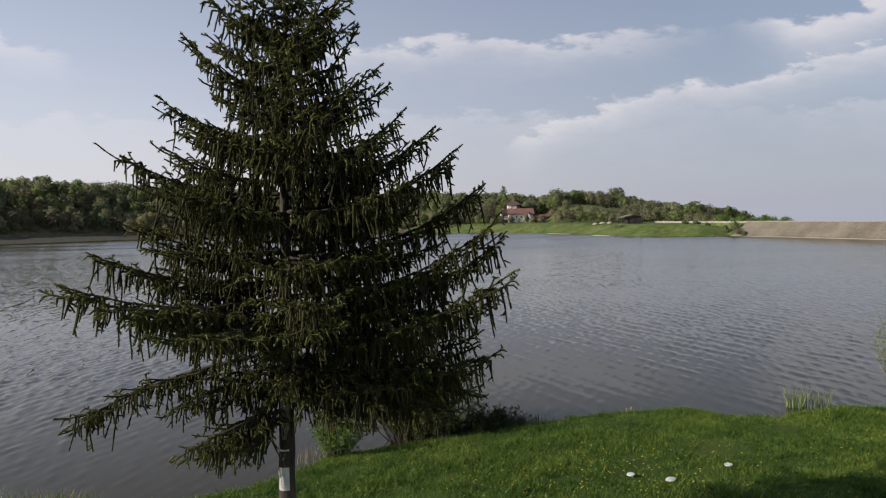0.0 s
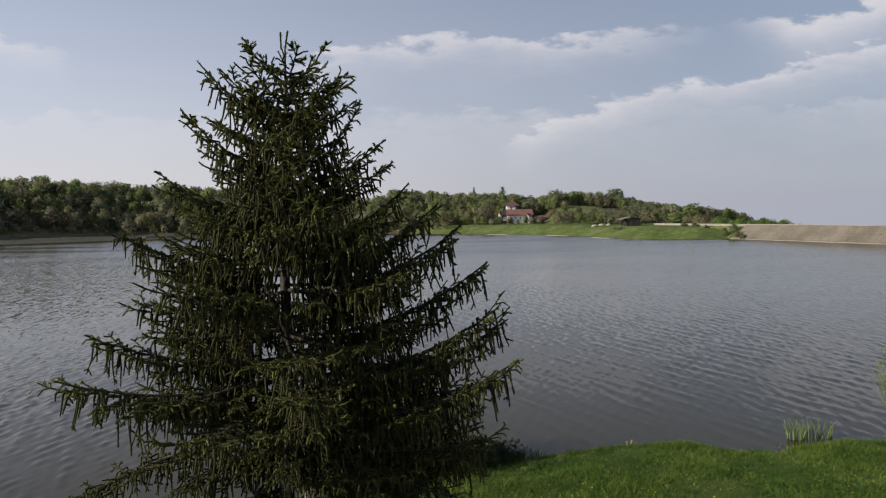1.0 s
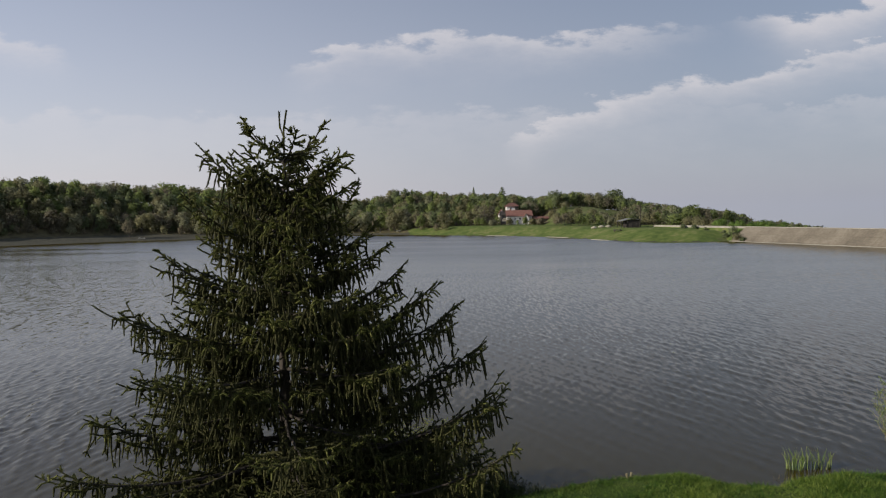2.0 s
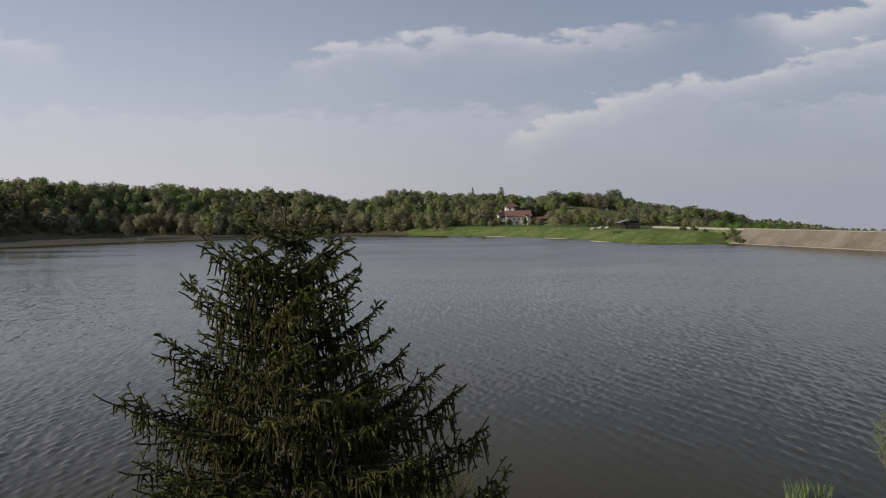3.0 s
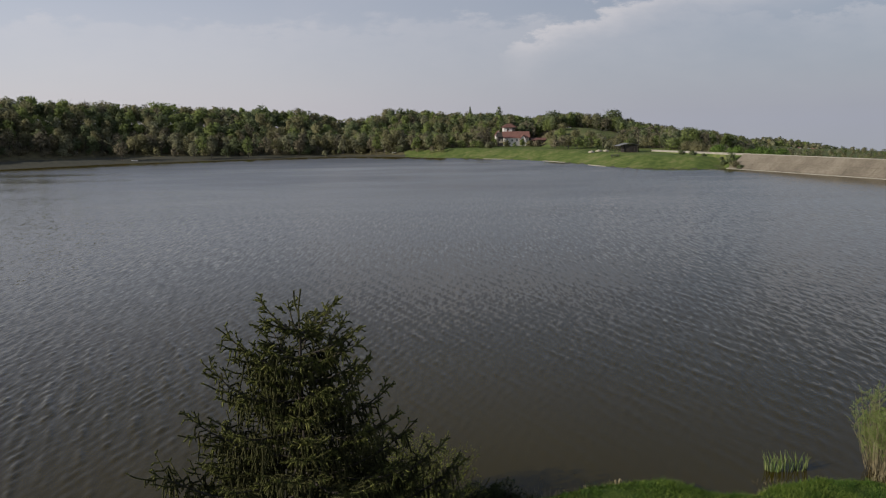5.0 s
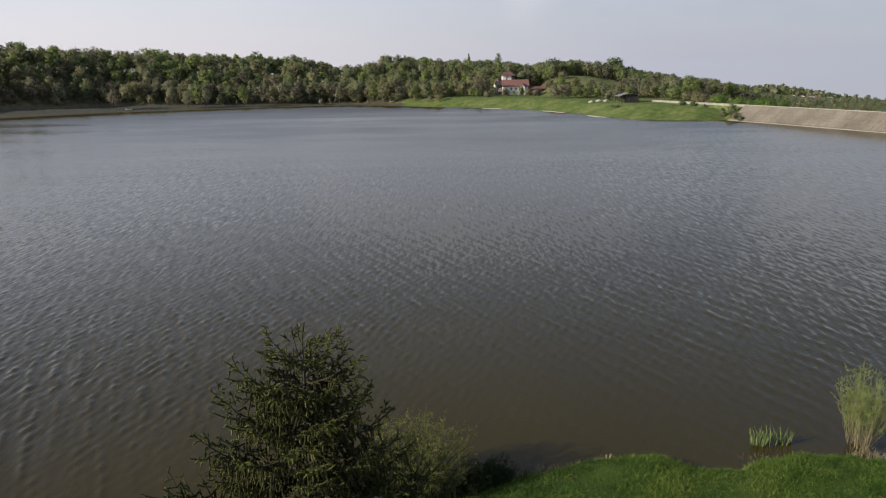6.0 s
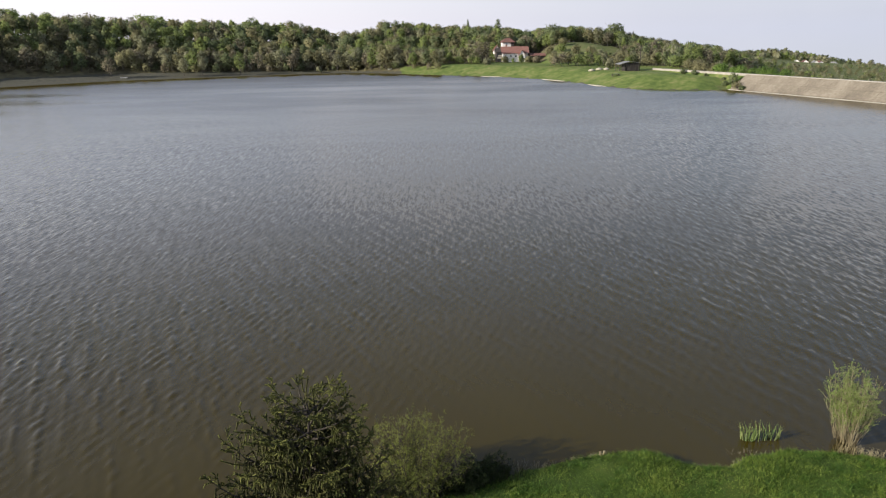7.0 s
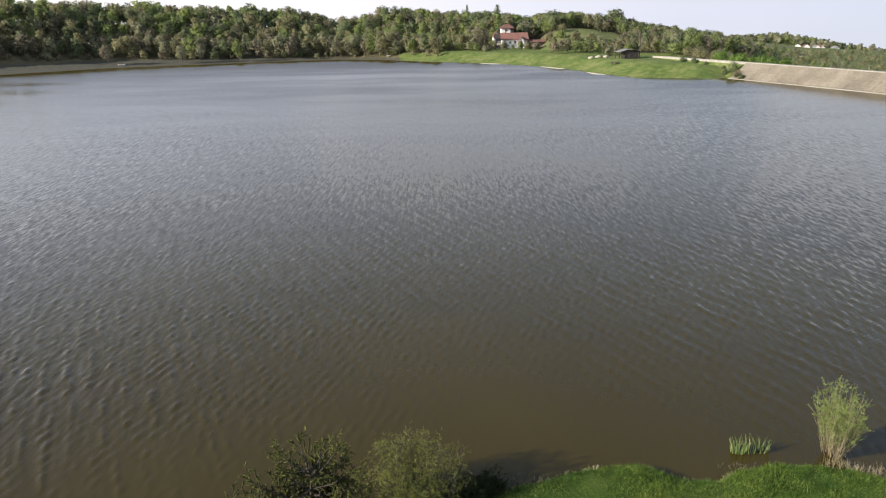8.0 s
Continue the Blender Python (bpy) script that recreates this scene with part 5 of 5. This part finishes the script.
# ---------------------------------------------------------------- woods
def crown_lumps(rng, height, radius, base, lumps):
    """Centres and radii of the rounded masses that make a crown."""
    c = [(0, 0, height - radius * 0.45, radius * 0.45), (0, 0, base + (height - base) * 0.5, radius * 0.55)]
    for k in range(lumps):
        a, f = 2.4 * k + rng.uniform(-0.5, 0.5), (k + rng.random()) / lumps
        h = base + (height - base) * (0.10 + 0.76 * f)
        r = radius * 0.66 * math.sin(math.pi * (0.24 + 0.62 * f)) * rng.uniform(0.7, 1.1)
        c.append((r * math.cos(a), r * math.sin(a), h, radius * rng.uniform(0.28, 0.46)))
    return np.array(c)


def crown_template(seed, height, radius, base, clumps, lumps, size, conical=False):
    """Leaf sprays (triangles) of one crown, in rounded masses with gaps, and the way in which each corner faces."""
    rng = np.random.default_rng(seed)
    mid = np.array((0, 0, base + (height - base) * 0.40))
    if conical:
        h = base + (height - base) * rng.random(clumps) ** 1.3
        r = radius * (1 - (h - base) / (height - base)) ** 0.8 * rng.uniform(0.5, 1.05, clumps)
        a = rng.uniform(0, 2 * np.pi, clumps)
        pts = np.column_stack([r * np.cos(a), r * np.sin(a), h])
        d = np.column_stack([np.cos(a), np.sin(a), np.full(clumps, 0.35)])
    else:
        c = crown_lumps(rng, height, radius, base, lumps)
        i = rng.choice(len(c), clumps, p=c[:, 3] ** 2 / (c[:, 3] ** 2).sum())
        d = rng.normal(0, 1, (clumps, 3))
        d /= np.linalg.norm(d, axis=1, keepdims=True)
        pts = c[i, :3] + d * (c[i, 3] * rng.uniform(0.55, 1.10, clumps))[:, None]
    up = d + rng.normal(0, 0.55, d.shape)
    up /= np.linalg.norm(up, axis=1, keepdims=True)
    e = np.cross(up, rng.normal(0, 1, d.shape))
    e /= np.linalg.norm(e, axis=1, keepdims=True) + 1e-9
    f = np.cross(up, e)
    s = size * rng.uniform(0.35, 0.80, (clumps, 1))
    t = s * rng.uniform(0.9, 1.5, (clumps, 1))
    tri = np.stack([pts - e * s - f * t * 0.4, pts + e * s - f * t * 0.4, pts + f * t * 0.7], 1)
    whole = pts - mid
    whole /= np.linalg.norm(whole, axis=1, keepdims=True)
    face = 0.55 * d + 0.75 * whole + np.array((0, 0, 0.30)) + rng.normal(0, 0.22, d.shape)
    face /= np.linalg.norm(face, axis=1, keepdims=True)
    back = (np.cross(tri[:, 1] - tri[:, 0], tri[:, 2] - tri[:, 0]) * face).sum(1) < 0
    tri[back] = tri[back][:, ::-1]
    return tri, np.repeat(face[:, None], 3, 1)


def face_out(ob, normals):
    """Gives a crown's leaf sprays the facing of the mass that they belong to."""
    ob.data.normals_split_custom_set(np.asarray(normals, np.float32).reshape(-1, 3))


def limb_paths(seed, height, radius, base, n):
    """Trunk and limbs of a broadleaved tree, as paths of five points."""
    rng = np.random.default_rng(seed)
    s = np.linspace(0, 1, 5)
    paths = [np.column_stack([0.15 * np.sin(s * 3 + seed), 0.15 * np.cos(s * 2.5 + seed), s * height * 0.86])]
    radii = [np.linspace(0.020, 0.004, 5) * height]
    for k in range(n):
        a, z0 = rng.uniform(0, 2 * np.pi), base * 0.7 + (height * 0.72 - base * 0.7) * rng.random()
        ln = radius * rng.uniform(0.6, 1.0)
        up = rng.uniform(0.5, 1.3)
        paths.append(np.column_stack([np.cos(a) * ln * s, np.sin(a) * ln * s, z0 + ln * up * s ** 1.2]) + np.array((0.1, 0.1, 0)) * rng.normal(0, 1, (5, 1)))
        radii.append(np.linspace(0.009, 0.002, 5) * height)
    return np.array(paths), np.array(radii)


TEMPLATES, BUSHES, BARE, DISTANT = [], [], [], []
for k in range(8):
    wide, base = (2.9, 3.6, 2.4, 3.9, 3.2, 3.5, 2.7, 3.3)[k], (1.4, 0.8, 2.0, 1.0, 1.6, 2.4, 0.9, 1.8)[k]
    TEMPLATES.append((crown_template(100 + k, 9.0, wide, base, 470, (13, 16, 11, 18, 14, 15, 12, 15)[k], 0.66), limb_paths(200 + k, 9.0, 3.0, 2.0, 2)))
for k in range(4):
    BUSHES.append((crown_template(160 + k, 9.0, (5.0, 6.0, 4.2, 5.4)[k], 0.2, 220, 10, 1.15), limb_paths(260 + k, 9.0, 3.0, 2.0, 0)))
for k in range(3):
    DISTANT.append((crown_template(180 + k, 9.0, (4.4, 5.4, 3.6)[k], 0.2, 110, 7, 1.9), limb_paths(280 + k, 9.0, 3.0, 2.0, 0)))
CONIFER = (crown_template(150, 11.0, 2.0, 0.8, 430, 1, 0.55, True), limb_paths(250, 11.0, 0.6, 2.0, 2))
for k in range(4):
    BARE.append((crown_template(170 + k, 9.0, (3.1, 2.6, 3.5, 2.3)[k], 1.6, 300, 12, 0.55), limb_paths(270 + k, 9.0, 3.0, 2.0, 9)))


def wood_object(name, places, label, seed):
    """Joined far wood: places rows of x, y, height, kind (0 to 4: leaf colour, 5: conifer)."""
    rng = np.random.default_rng(seed)
    V, F, S, N, n = [], [], [], [], 0
    for x, y, h, kind in places:
        kind = int(kind)
        low = h < 4.0 or (x / y > 0.42 and h < 6.0)
        group = DISTANT if y > 430 else [CONIFER] if kind == 5 else (BUSHES if low else (BARE if kind == 3 else TEMPLATES))
        (tri, face), (limb, thick) = group[rng.integers(0, len(group))]
        sc = h / (11.0 if kind == 5 else 9.0)
        a = rng.uniform(0, 2 * np.pi)
        wide = rng.uniform(0.88, 1.25)
        turn = np.array(((math.cos(a), -math.sin(a), 0), (math.sin(a), math.cos(a), 0), (0, 0, 1)))
        rot = turn * np.array((wide, wide, 1.0)) * sc
        z = LAND_CACHE[(x, y)]
        q = tri.reshape(-1, 3) @ rot.T + (x, y, z)
        V.append(q)
        F.append(np.arange(len(q)).reshape(-1, 3) + n)
        S.append(np.full(len(q) // 3, 1 if kind == 5 else kind))
        N.append(face.reshape(-1, 3) @ turn.T)
        n += len(q)
        tv, tq = tubes(limb @ rot.T + (x, y, z - 0.3), thick * sc, 3)
        tq = tq[:, [0, 1, 2, 0, 2, 3]].reshape(-1, 3)
        V.append(tv)
        F.append(tq + n)
        S.append(np.full(len(tq), 5))
        out = tv.reshape(-1, 3, 3)
        out = (out - out.mean(1, keepdims=True)).reshape(-1, 3)
        out /= np.linalg.norm(out, axis=1, keepdims=True) + 1e-9
        N.append(out[tq.ravel()])
        n += len(tv)
    ob = link_np(name, np.concatenate(V), np.concatenate(F), M_LEAF_HAZED + [M_TRUNK], slot=np.concatenate(S), smooth=True)
    face_out(ob, np.concatenate(N))
    return tagged(ob, label, "woods", kind="stuff")


LAND_CACHE = {}


def scatter(n, x0, x1, y0, y1, ok, gap, seed):
    """Random places on land at least gap apart, with their heights stored."""
    rng = np.random.default_rng(seed)
    xy = np.column_stack([rng.uniform(x0, x1, n), rng.uniform(y0, y1, n)])
    sd = shore_distance(xy[:, 0], xy[:, 1])
    good = ok(xy[:, 0], xy[:, 1], sd)
    xy, sd = xy[good], sd[good]
    cells, keep = set(), []
    for k, (x, y) in enumerate(xy):
        c = (int(x // gap), int(y // gap))
        if c in cells:
            continue
        cells.add(c)
        keep.append(k)
    xy, sd = xy[keep], sd[keep]
    for (x, y), z in zip(xy, land(xy[:, 0], xy[:, 1])):
        LAND_CACHE[(float(x), float(y))] = float(z)
    return [(float(a), float(b)) for a, b in xy], sd, rng


def dam_side(x, y):
    return (x - DAM_O[0]) * DAM_N[0] + (y - DAM_O[1]) * DAM_N[1], (x - DAM_O[0]) * DAM_T[0] + (y - DAM_O[1]) * DAM_T[1]


def plant_woods():
    # wooded slope over the left shore
    inner = lambda x: np.interp(x, [-160, -120, -90, -45, -14], [20, 18, 11, 7, 5])
    xy, sd, rng = scatter(14000, -250, -14, 205, 360, lambda x, y, s: (s > inner(x)) & (s < 66), 3.7, 41)
    rows = []
    for (x, y), s in zip(xy, sd):
        soft = wave_noise(np.array([x]), np.array([y]), 11.0)[0]
        if s < inner(x) + 9:
            kind = rng.choice([0, 1, 2, 3, 4], p=[0.12, 0.16, 0.27, 0.29, 0.16])
            h = rng.uniform(5.0, 8.5)
        else:
            kind = rng.choice([0, 1, 2, 3, 4], p=[0.52, 0.22, 0.18, 0.04, 0.04] if soft > 0.1 else [0.20, 0.25, 0.34, 0.09, 0.12])
            h = rng.uniform(6.2, 9.2) * rng.choice([0.85, 1.0, 1.12], p=[0.3, 0.5, 0.2])
        rows.append((x, y, h, kind))
    wood_object("far_wood", rows, "dense mixed spring wood on the far slope", 51)

    xy, sd, rng = scatter(2500, -250, -14, 205, 310, lambda x, y, s: (s > inner(x) - 2.0) & (s < inner(x) + 8), 3.0, 45)
    rows = [(x, y, rng.uniform(1.6, 3.6), rng.choice([1, 2, 3, 4], p=[0.25, 0.27, 0.40, 0.08])) for x, y in xy]
    wood_object("shore_scrub", rows, "low dark scrub under the trees of the far shore", 55)

    # hill behind the meadow and the house
    def hill(x, y, s):
        xa = x * 285 / y
        clear = (x > 19) & (x < 46) & (y > 255) & (y < 279)
        field = np.hypot((x - 56) / 14.0, (y - 255) / 20) < 1
        dd, al = dam_side(x, y)
        meadow = np.where(xa < 3, 7, np.where(xa < 18, 18, 32))
        return (s > meadow) & (s < np.where(x > 38, 112, 84)) & (~clear) & (~field) & ((dd < -2) | (al < -34)) & (xa < 128)
    xy, sd, rng = scatter(14000, -14, 150, 205, 345, hill, 3.6, 42)
    rows = []
    for (x, y), s in zip(xy, sd):
        soft = wave_noise(np.array([x]), np.array([y]), 9.0)[0]
        kind = rng.choice([0, 1, 2, 3, 4, 5], p=[0.40, 0.28, 0.18, 0.06, 0.06, 0.02] if soft > 0 else [0.20, 0.22, 0.30, 0.18, 0.08, 0.02])
        h = rng.uniform(6.0, 8.6) if x < 40 else rng.uniform(4.6, 6.6)
        if s < 40:
            h *= 0.72
        rows.append((x, y, h, kind))
    wood_object("hill_wood", rows, "mixed spring wood on the hill behind the house", 52)

    # trees and thickets in the valley beyond the dam
    def valley(x, y, s):
        dd, al = dam_side(x, y)
        cot = np.zeros(x.shape, bool)
        for cx, cy in ((292.5, 560), (301, 562), (308.5, 560), (316, 566), (318, 548)):
            cot |= (np.hypot(x - cx, y - cy) < 5) | ((np.abs(x / y - cx / cy) < 0.010) & (y < cy) & (y > 330))
        return (dd > 20) & (al > -120) & (y > 90) & (x / y > 0.30) & (x / y < 0.80) & (~cot)
    xy, sd, rng = scatter(4200, 60, 330, 95, 420, valley, 4.6, 43)
    rows = []
    for x, y in xy:
        # olive and pale kinds prevail, standing in for haze over the valley
        kind = rng.choice([0, 1, 2, 3, 4], p=[0.26, 0.08, 0.30, 0.04, 0.32])
        top = np.interp(x / y * 285, [90, 118, 127, 135, 150, 175, 200], [7.0, 4.6, 3.2, 0.4, -1.8, -3.6, -5.5])
        h = np.clip(top + 1.0 - LAND_CACHE[(x, y)], 1.8, 9) * rng.uniform(0.5, 1.05) * (1.0 if x / y < 0.49 else 0.75)
        rows.append((x, y, h, kind))
    wood_object("valley_wood", rows, "light green thickets and trees in the valley beyond the dam", 53)

    # scattered trees on the further ridge
    xy, sd, rng = scatter(5000, 230, 640, 470, 780, lambda x, y, s: (np.abs(np.hypot(x, y) - 735) < 70) & (x / y > 0.40) & (x / y < 0.80), 8.0, 46)
    # mostly the pale kind: the ridge's haze is put into its leaf colour
    rows = [(x, y, rng.uniform(4.5, 7.5), rng.choice([0, 1, 2, 4], p=[0.15, 0.25, 0.2, 0.4])) for x, y in xy]
    wood_object("ridge_wood", rows, "scattered trees on the distant ridge across the valley", 56)

    # low scrub along the foot of the hill and the shore
    def scrub(x, y, s):
        xa = x * 285 / y
        clear = (x > 24) & (x < 44) & (y > 258) & (y < 279)
        dd, al = dam_side(x, y)
        inner = np.where(xa < 3, 5, np.where(xa < 20, 15, 27))
        return (s > inner) & (s < inner + 12) & (~clear) & (dd < -3)
    xy, sd, rng = scatter(1500, -20, 70, 195, 275, scrub, 3.0, 44)
    rows = [(x, y, rng.uniform(1.4, 3.2) * (1.0 if x < 42 else 1.25), rng.choice([0, 2, 3, 4], p=[0.4, 0.3, 0.15, 0.15])) for x, y in xy]
    wood_object("scrub", rows, "low scrub and hedges along the edge of the meadow", 54)


plant_woods()


def build_tree(name, x, y, height, radius, mt, seed, label, base=0.25, clumps=420, size=0.5, limbs=12, conical=False, group=""):
    z = land_at(x, y)
    tree = empty(name, x, y, z)
    tri, face = crown_template(seed, height, radius, height * base, clumps if conical else 2 * clumps, 14, size * 0.9, conical)
    q = tri.reshape(-1, 3)
    p, r = limb_paths(seed, height, radius, height * base, limbs)
    p[..., 2] -= 0.2
    v, f = tubes(p, r, 5)
    link_np("trunk", v, f, M_TRUNK, tree)
    crown = link_np("crown", q, np.arange(len(q)).reshape(-1, 3), mt, tree, smooth=True)
    crown["kind"] = "stuff"
    face_out(crown, face)
    return tagged(tree, label, "tree", group)


# trees that stand out of the woods
build_tree("tall_tree", 28.3, 310, 11.4, 1.7, M_LEAF_HAZED[1], 61, "slim tree standing above the wooded skyline", 0.55, 200, 0.42, 14)
build_tree("conifer_tree", 15.3, 312, 10.6, 2.1, M_LEAF_HAZED[1], 62, "dark conifer on the wooded skyline", 0.1, 380, 0.5, 2, True)
build_tree("oak_tree", 72.0, 279, 9.2, 4.6, M_LEAF_HAZED[1], 63, "broad dark green tree on the hill's shoulder", 0.04, 620, 0.7)
build_tree("oak_tree", 66.0, 278, 6.2, 3.8, M_LEAF_HAZED[1], 66, "lower round tree beside the broad one on the hill", 0.04, 460, 0.65)
build_tree("oak_tree", 78.0, 281, 6.8, 3.8, M_LEAF_HAZED[2], 67, "olive-green tree beside the broad one on the hill", 0.04, 460, 0.65)
build_tree("oak_tree", 48.0, 284, 7.6, 4.2, M_LEAF_HAZED[1], 64, "round dark green tree on the skyline", 0.04, 560, 0.7)
build_tree("conifer_tree", -102, 284, 7.5, 2.6, M_LEAF_HAZED[1], 65, "dark dense conifer in the wood", 0.05, 420, 0.5, 2, True)
for k, (x, h, r, m) in enumerate(((-166, 8.0, 4.0, 1), (-152, 7.2, 4.0, 1), (-144, 7.4, 3.2, 3), (-136, 7.6, 3.2, 3), (-119, 9.0, 2.0, 3), (-114, 8.6, 2.4, 3))):
    build_tree("skyline_tree", x, 284 - 0.05 * abs(x + 130), h + 2.0, r, M_LEAF_HAZED[m], 70 + k, "bare-limbed round tree on the skyline" if m == 3 else "round leafy tree on the skyline", 0.3, 330 if m != 3 else 260, 0.5 if m != 3 else 0.32, 22)
for k, (x, y, h, r, m) in enumerate(((-116, 251.5, 7.5, 2.6, 3), (-92, 258, 6.5, 2.3, 4), (-86, 260.5, 7.0, 2.0, 4), (-73, 264, 8.5, 2.2, 0), (-55, 272, 6.5, 2.4, 3), (-50, 275, 6.0, 2.0, 4),
                                    (-38, 274.5, 6.5, 2.2, 4), (-33, 274, 6.0, 1.6, 4), (-24, 269.5, 7.5, 2.2, 0), (-20.5, 268, 6.5, 1.8, 4), (-8, 260, 6.0, 2.2, 0), (-44.5, 271, 2.2, 1.3, 4))):
    build_tree("shore_tree", x, y, h, r, M_LEAF_HAZED[m], 90 + k, ("bare brown", "fresh green", "pale grey-green")[0 if m == 3 else (1 if m == 0 else 2)] + " tree at the edge of the far shore", 0.2, 330, 0.42, 16)
for k, (x, y, h, r, m) in enumerate(((19.0, 249, 2.0, 1.6, 4), (17, 262, 8.5, 2.6, 3), (20, 263, 8.0, 2.0, 3), (32, 256, 3.2, 1.2, 0), (53, 210, 3.2, 1.6, 4), (57, 216, 3.0, 2.6, 2), (26.5, 261, 2.4, 1.8, 2), (35.5, 261.5, 2.2, 1.8, 2), (38.5, 260, 2.6, 2.0, 3), (43.5, 262, 3.4, 2.2, 2), (47, 258, 3.0, 2.4, 0), (51, 252, 3.2, 2.2, 2), (56, 250, 3.0, 2.6, 2), (49, 266, 3.2, 2.0, 2))):
    build_tree("meadow_bush", x, y, h, r, M_LEAF_HAZED[m], 110 + k, "loose bush on the meadow below the house", 0.1, 300, 0.40, 14)
rng_o = random.Random(8)
for k in range(30):
    x, y = 39.5 + 28 * ((k * 0.618) % 1.0), 222 + 18 * ((k * 0.414 + 0.2) % 1.0) + 4 * rng_o.random()
    m = rng_o.choice((0, 2, 2, 3, 4))
    build_tree("orchard_tree", x, y, rng_o.uniform(3.0, 4.8), rng_o.uniform(1.5, 2.3), M_LEAF_HAZED[m], 300 + k, "small loose fruit tree in young leaf below the pasture", 0.22, 150, 0.46, 8, group="orchard below the pasture")
for k, (al, out, h, r, m) in enumerate(((-20, 3.8, 1.2, 0.7, 1), (-15.5, 3.6, 1.3, 0.8, 1), (-11, 3.4, 0.7, 0.5, 1), (-4.5, 3.2, 0.8, 0.6, 1), (0.2, 1.6, 3.6, 1.5, 1), (2.6, 0.6, 1.8, 1.6, 2), (4.8, 0.2, 1.0, 0.9, 1), (-2.0, 1.5, 1.3, 1.0, 1))):
    px, py, _ = dam_point(al, out, 0)
    build_tree("dam_bush", px, py, h, r, M_LEAF_HAZED[m], 130 + k, "dark bush at the corner of the dam" if h > 1.4 else "small dark bush on the dam's grassy slope", 0.12, 260, 0.26, 10, group="bushes on the dam")
for k in range(15):
    px, py, _ = dam_point(-30 + 2.3 * k, 14.5 + 1.2 * math.sin(k * 1.9), 0)
    build_tree("hedge_bush", px, py, 2.9 + 0.3 * math.sin(k * 2.3), 2.2, M_HEDGE if k > 4 else M_LEAF_HAZED[2], 150 + k, "dense bright green bush behind the dam road", 0.02, 620, 0.27, 8, group="bushes behind the dam road")
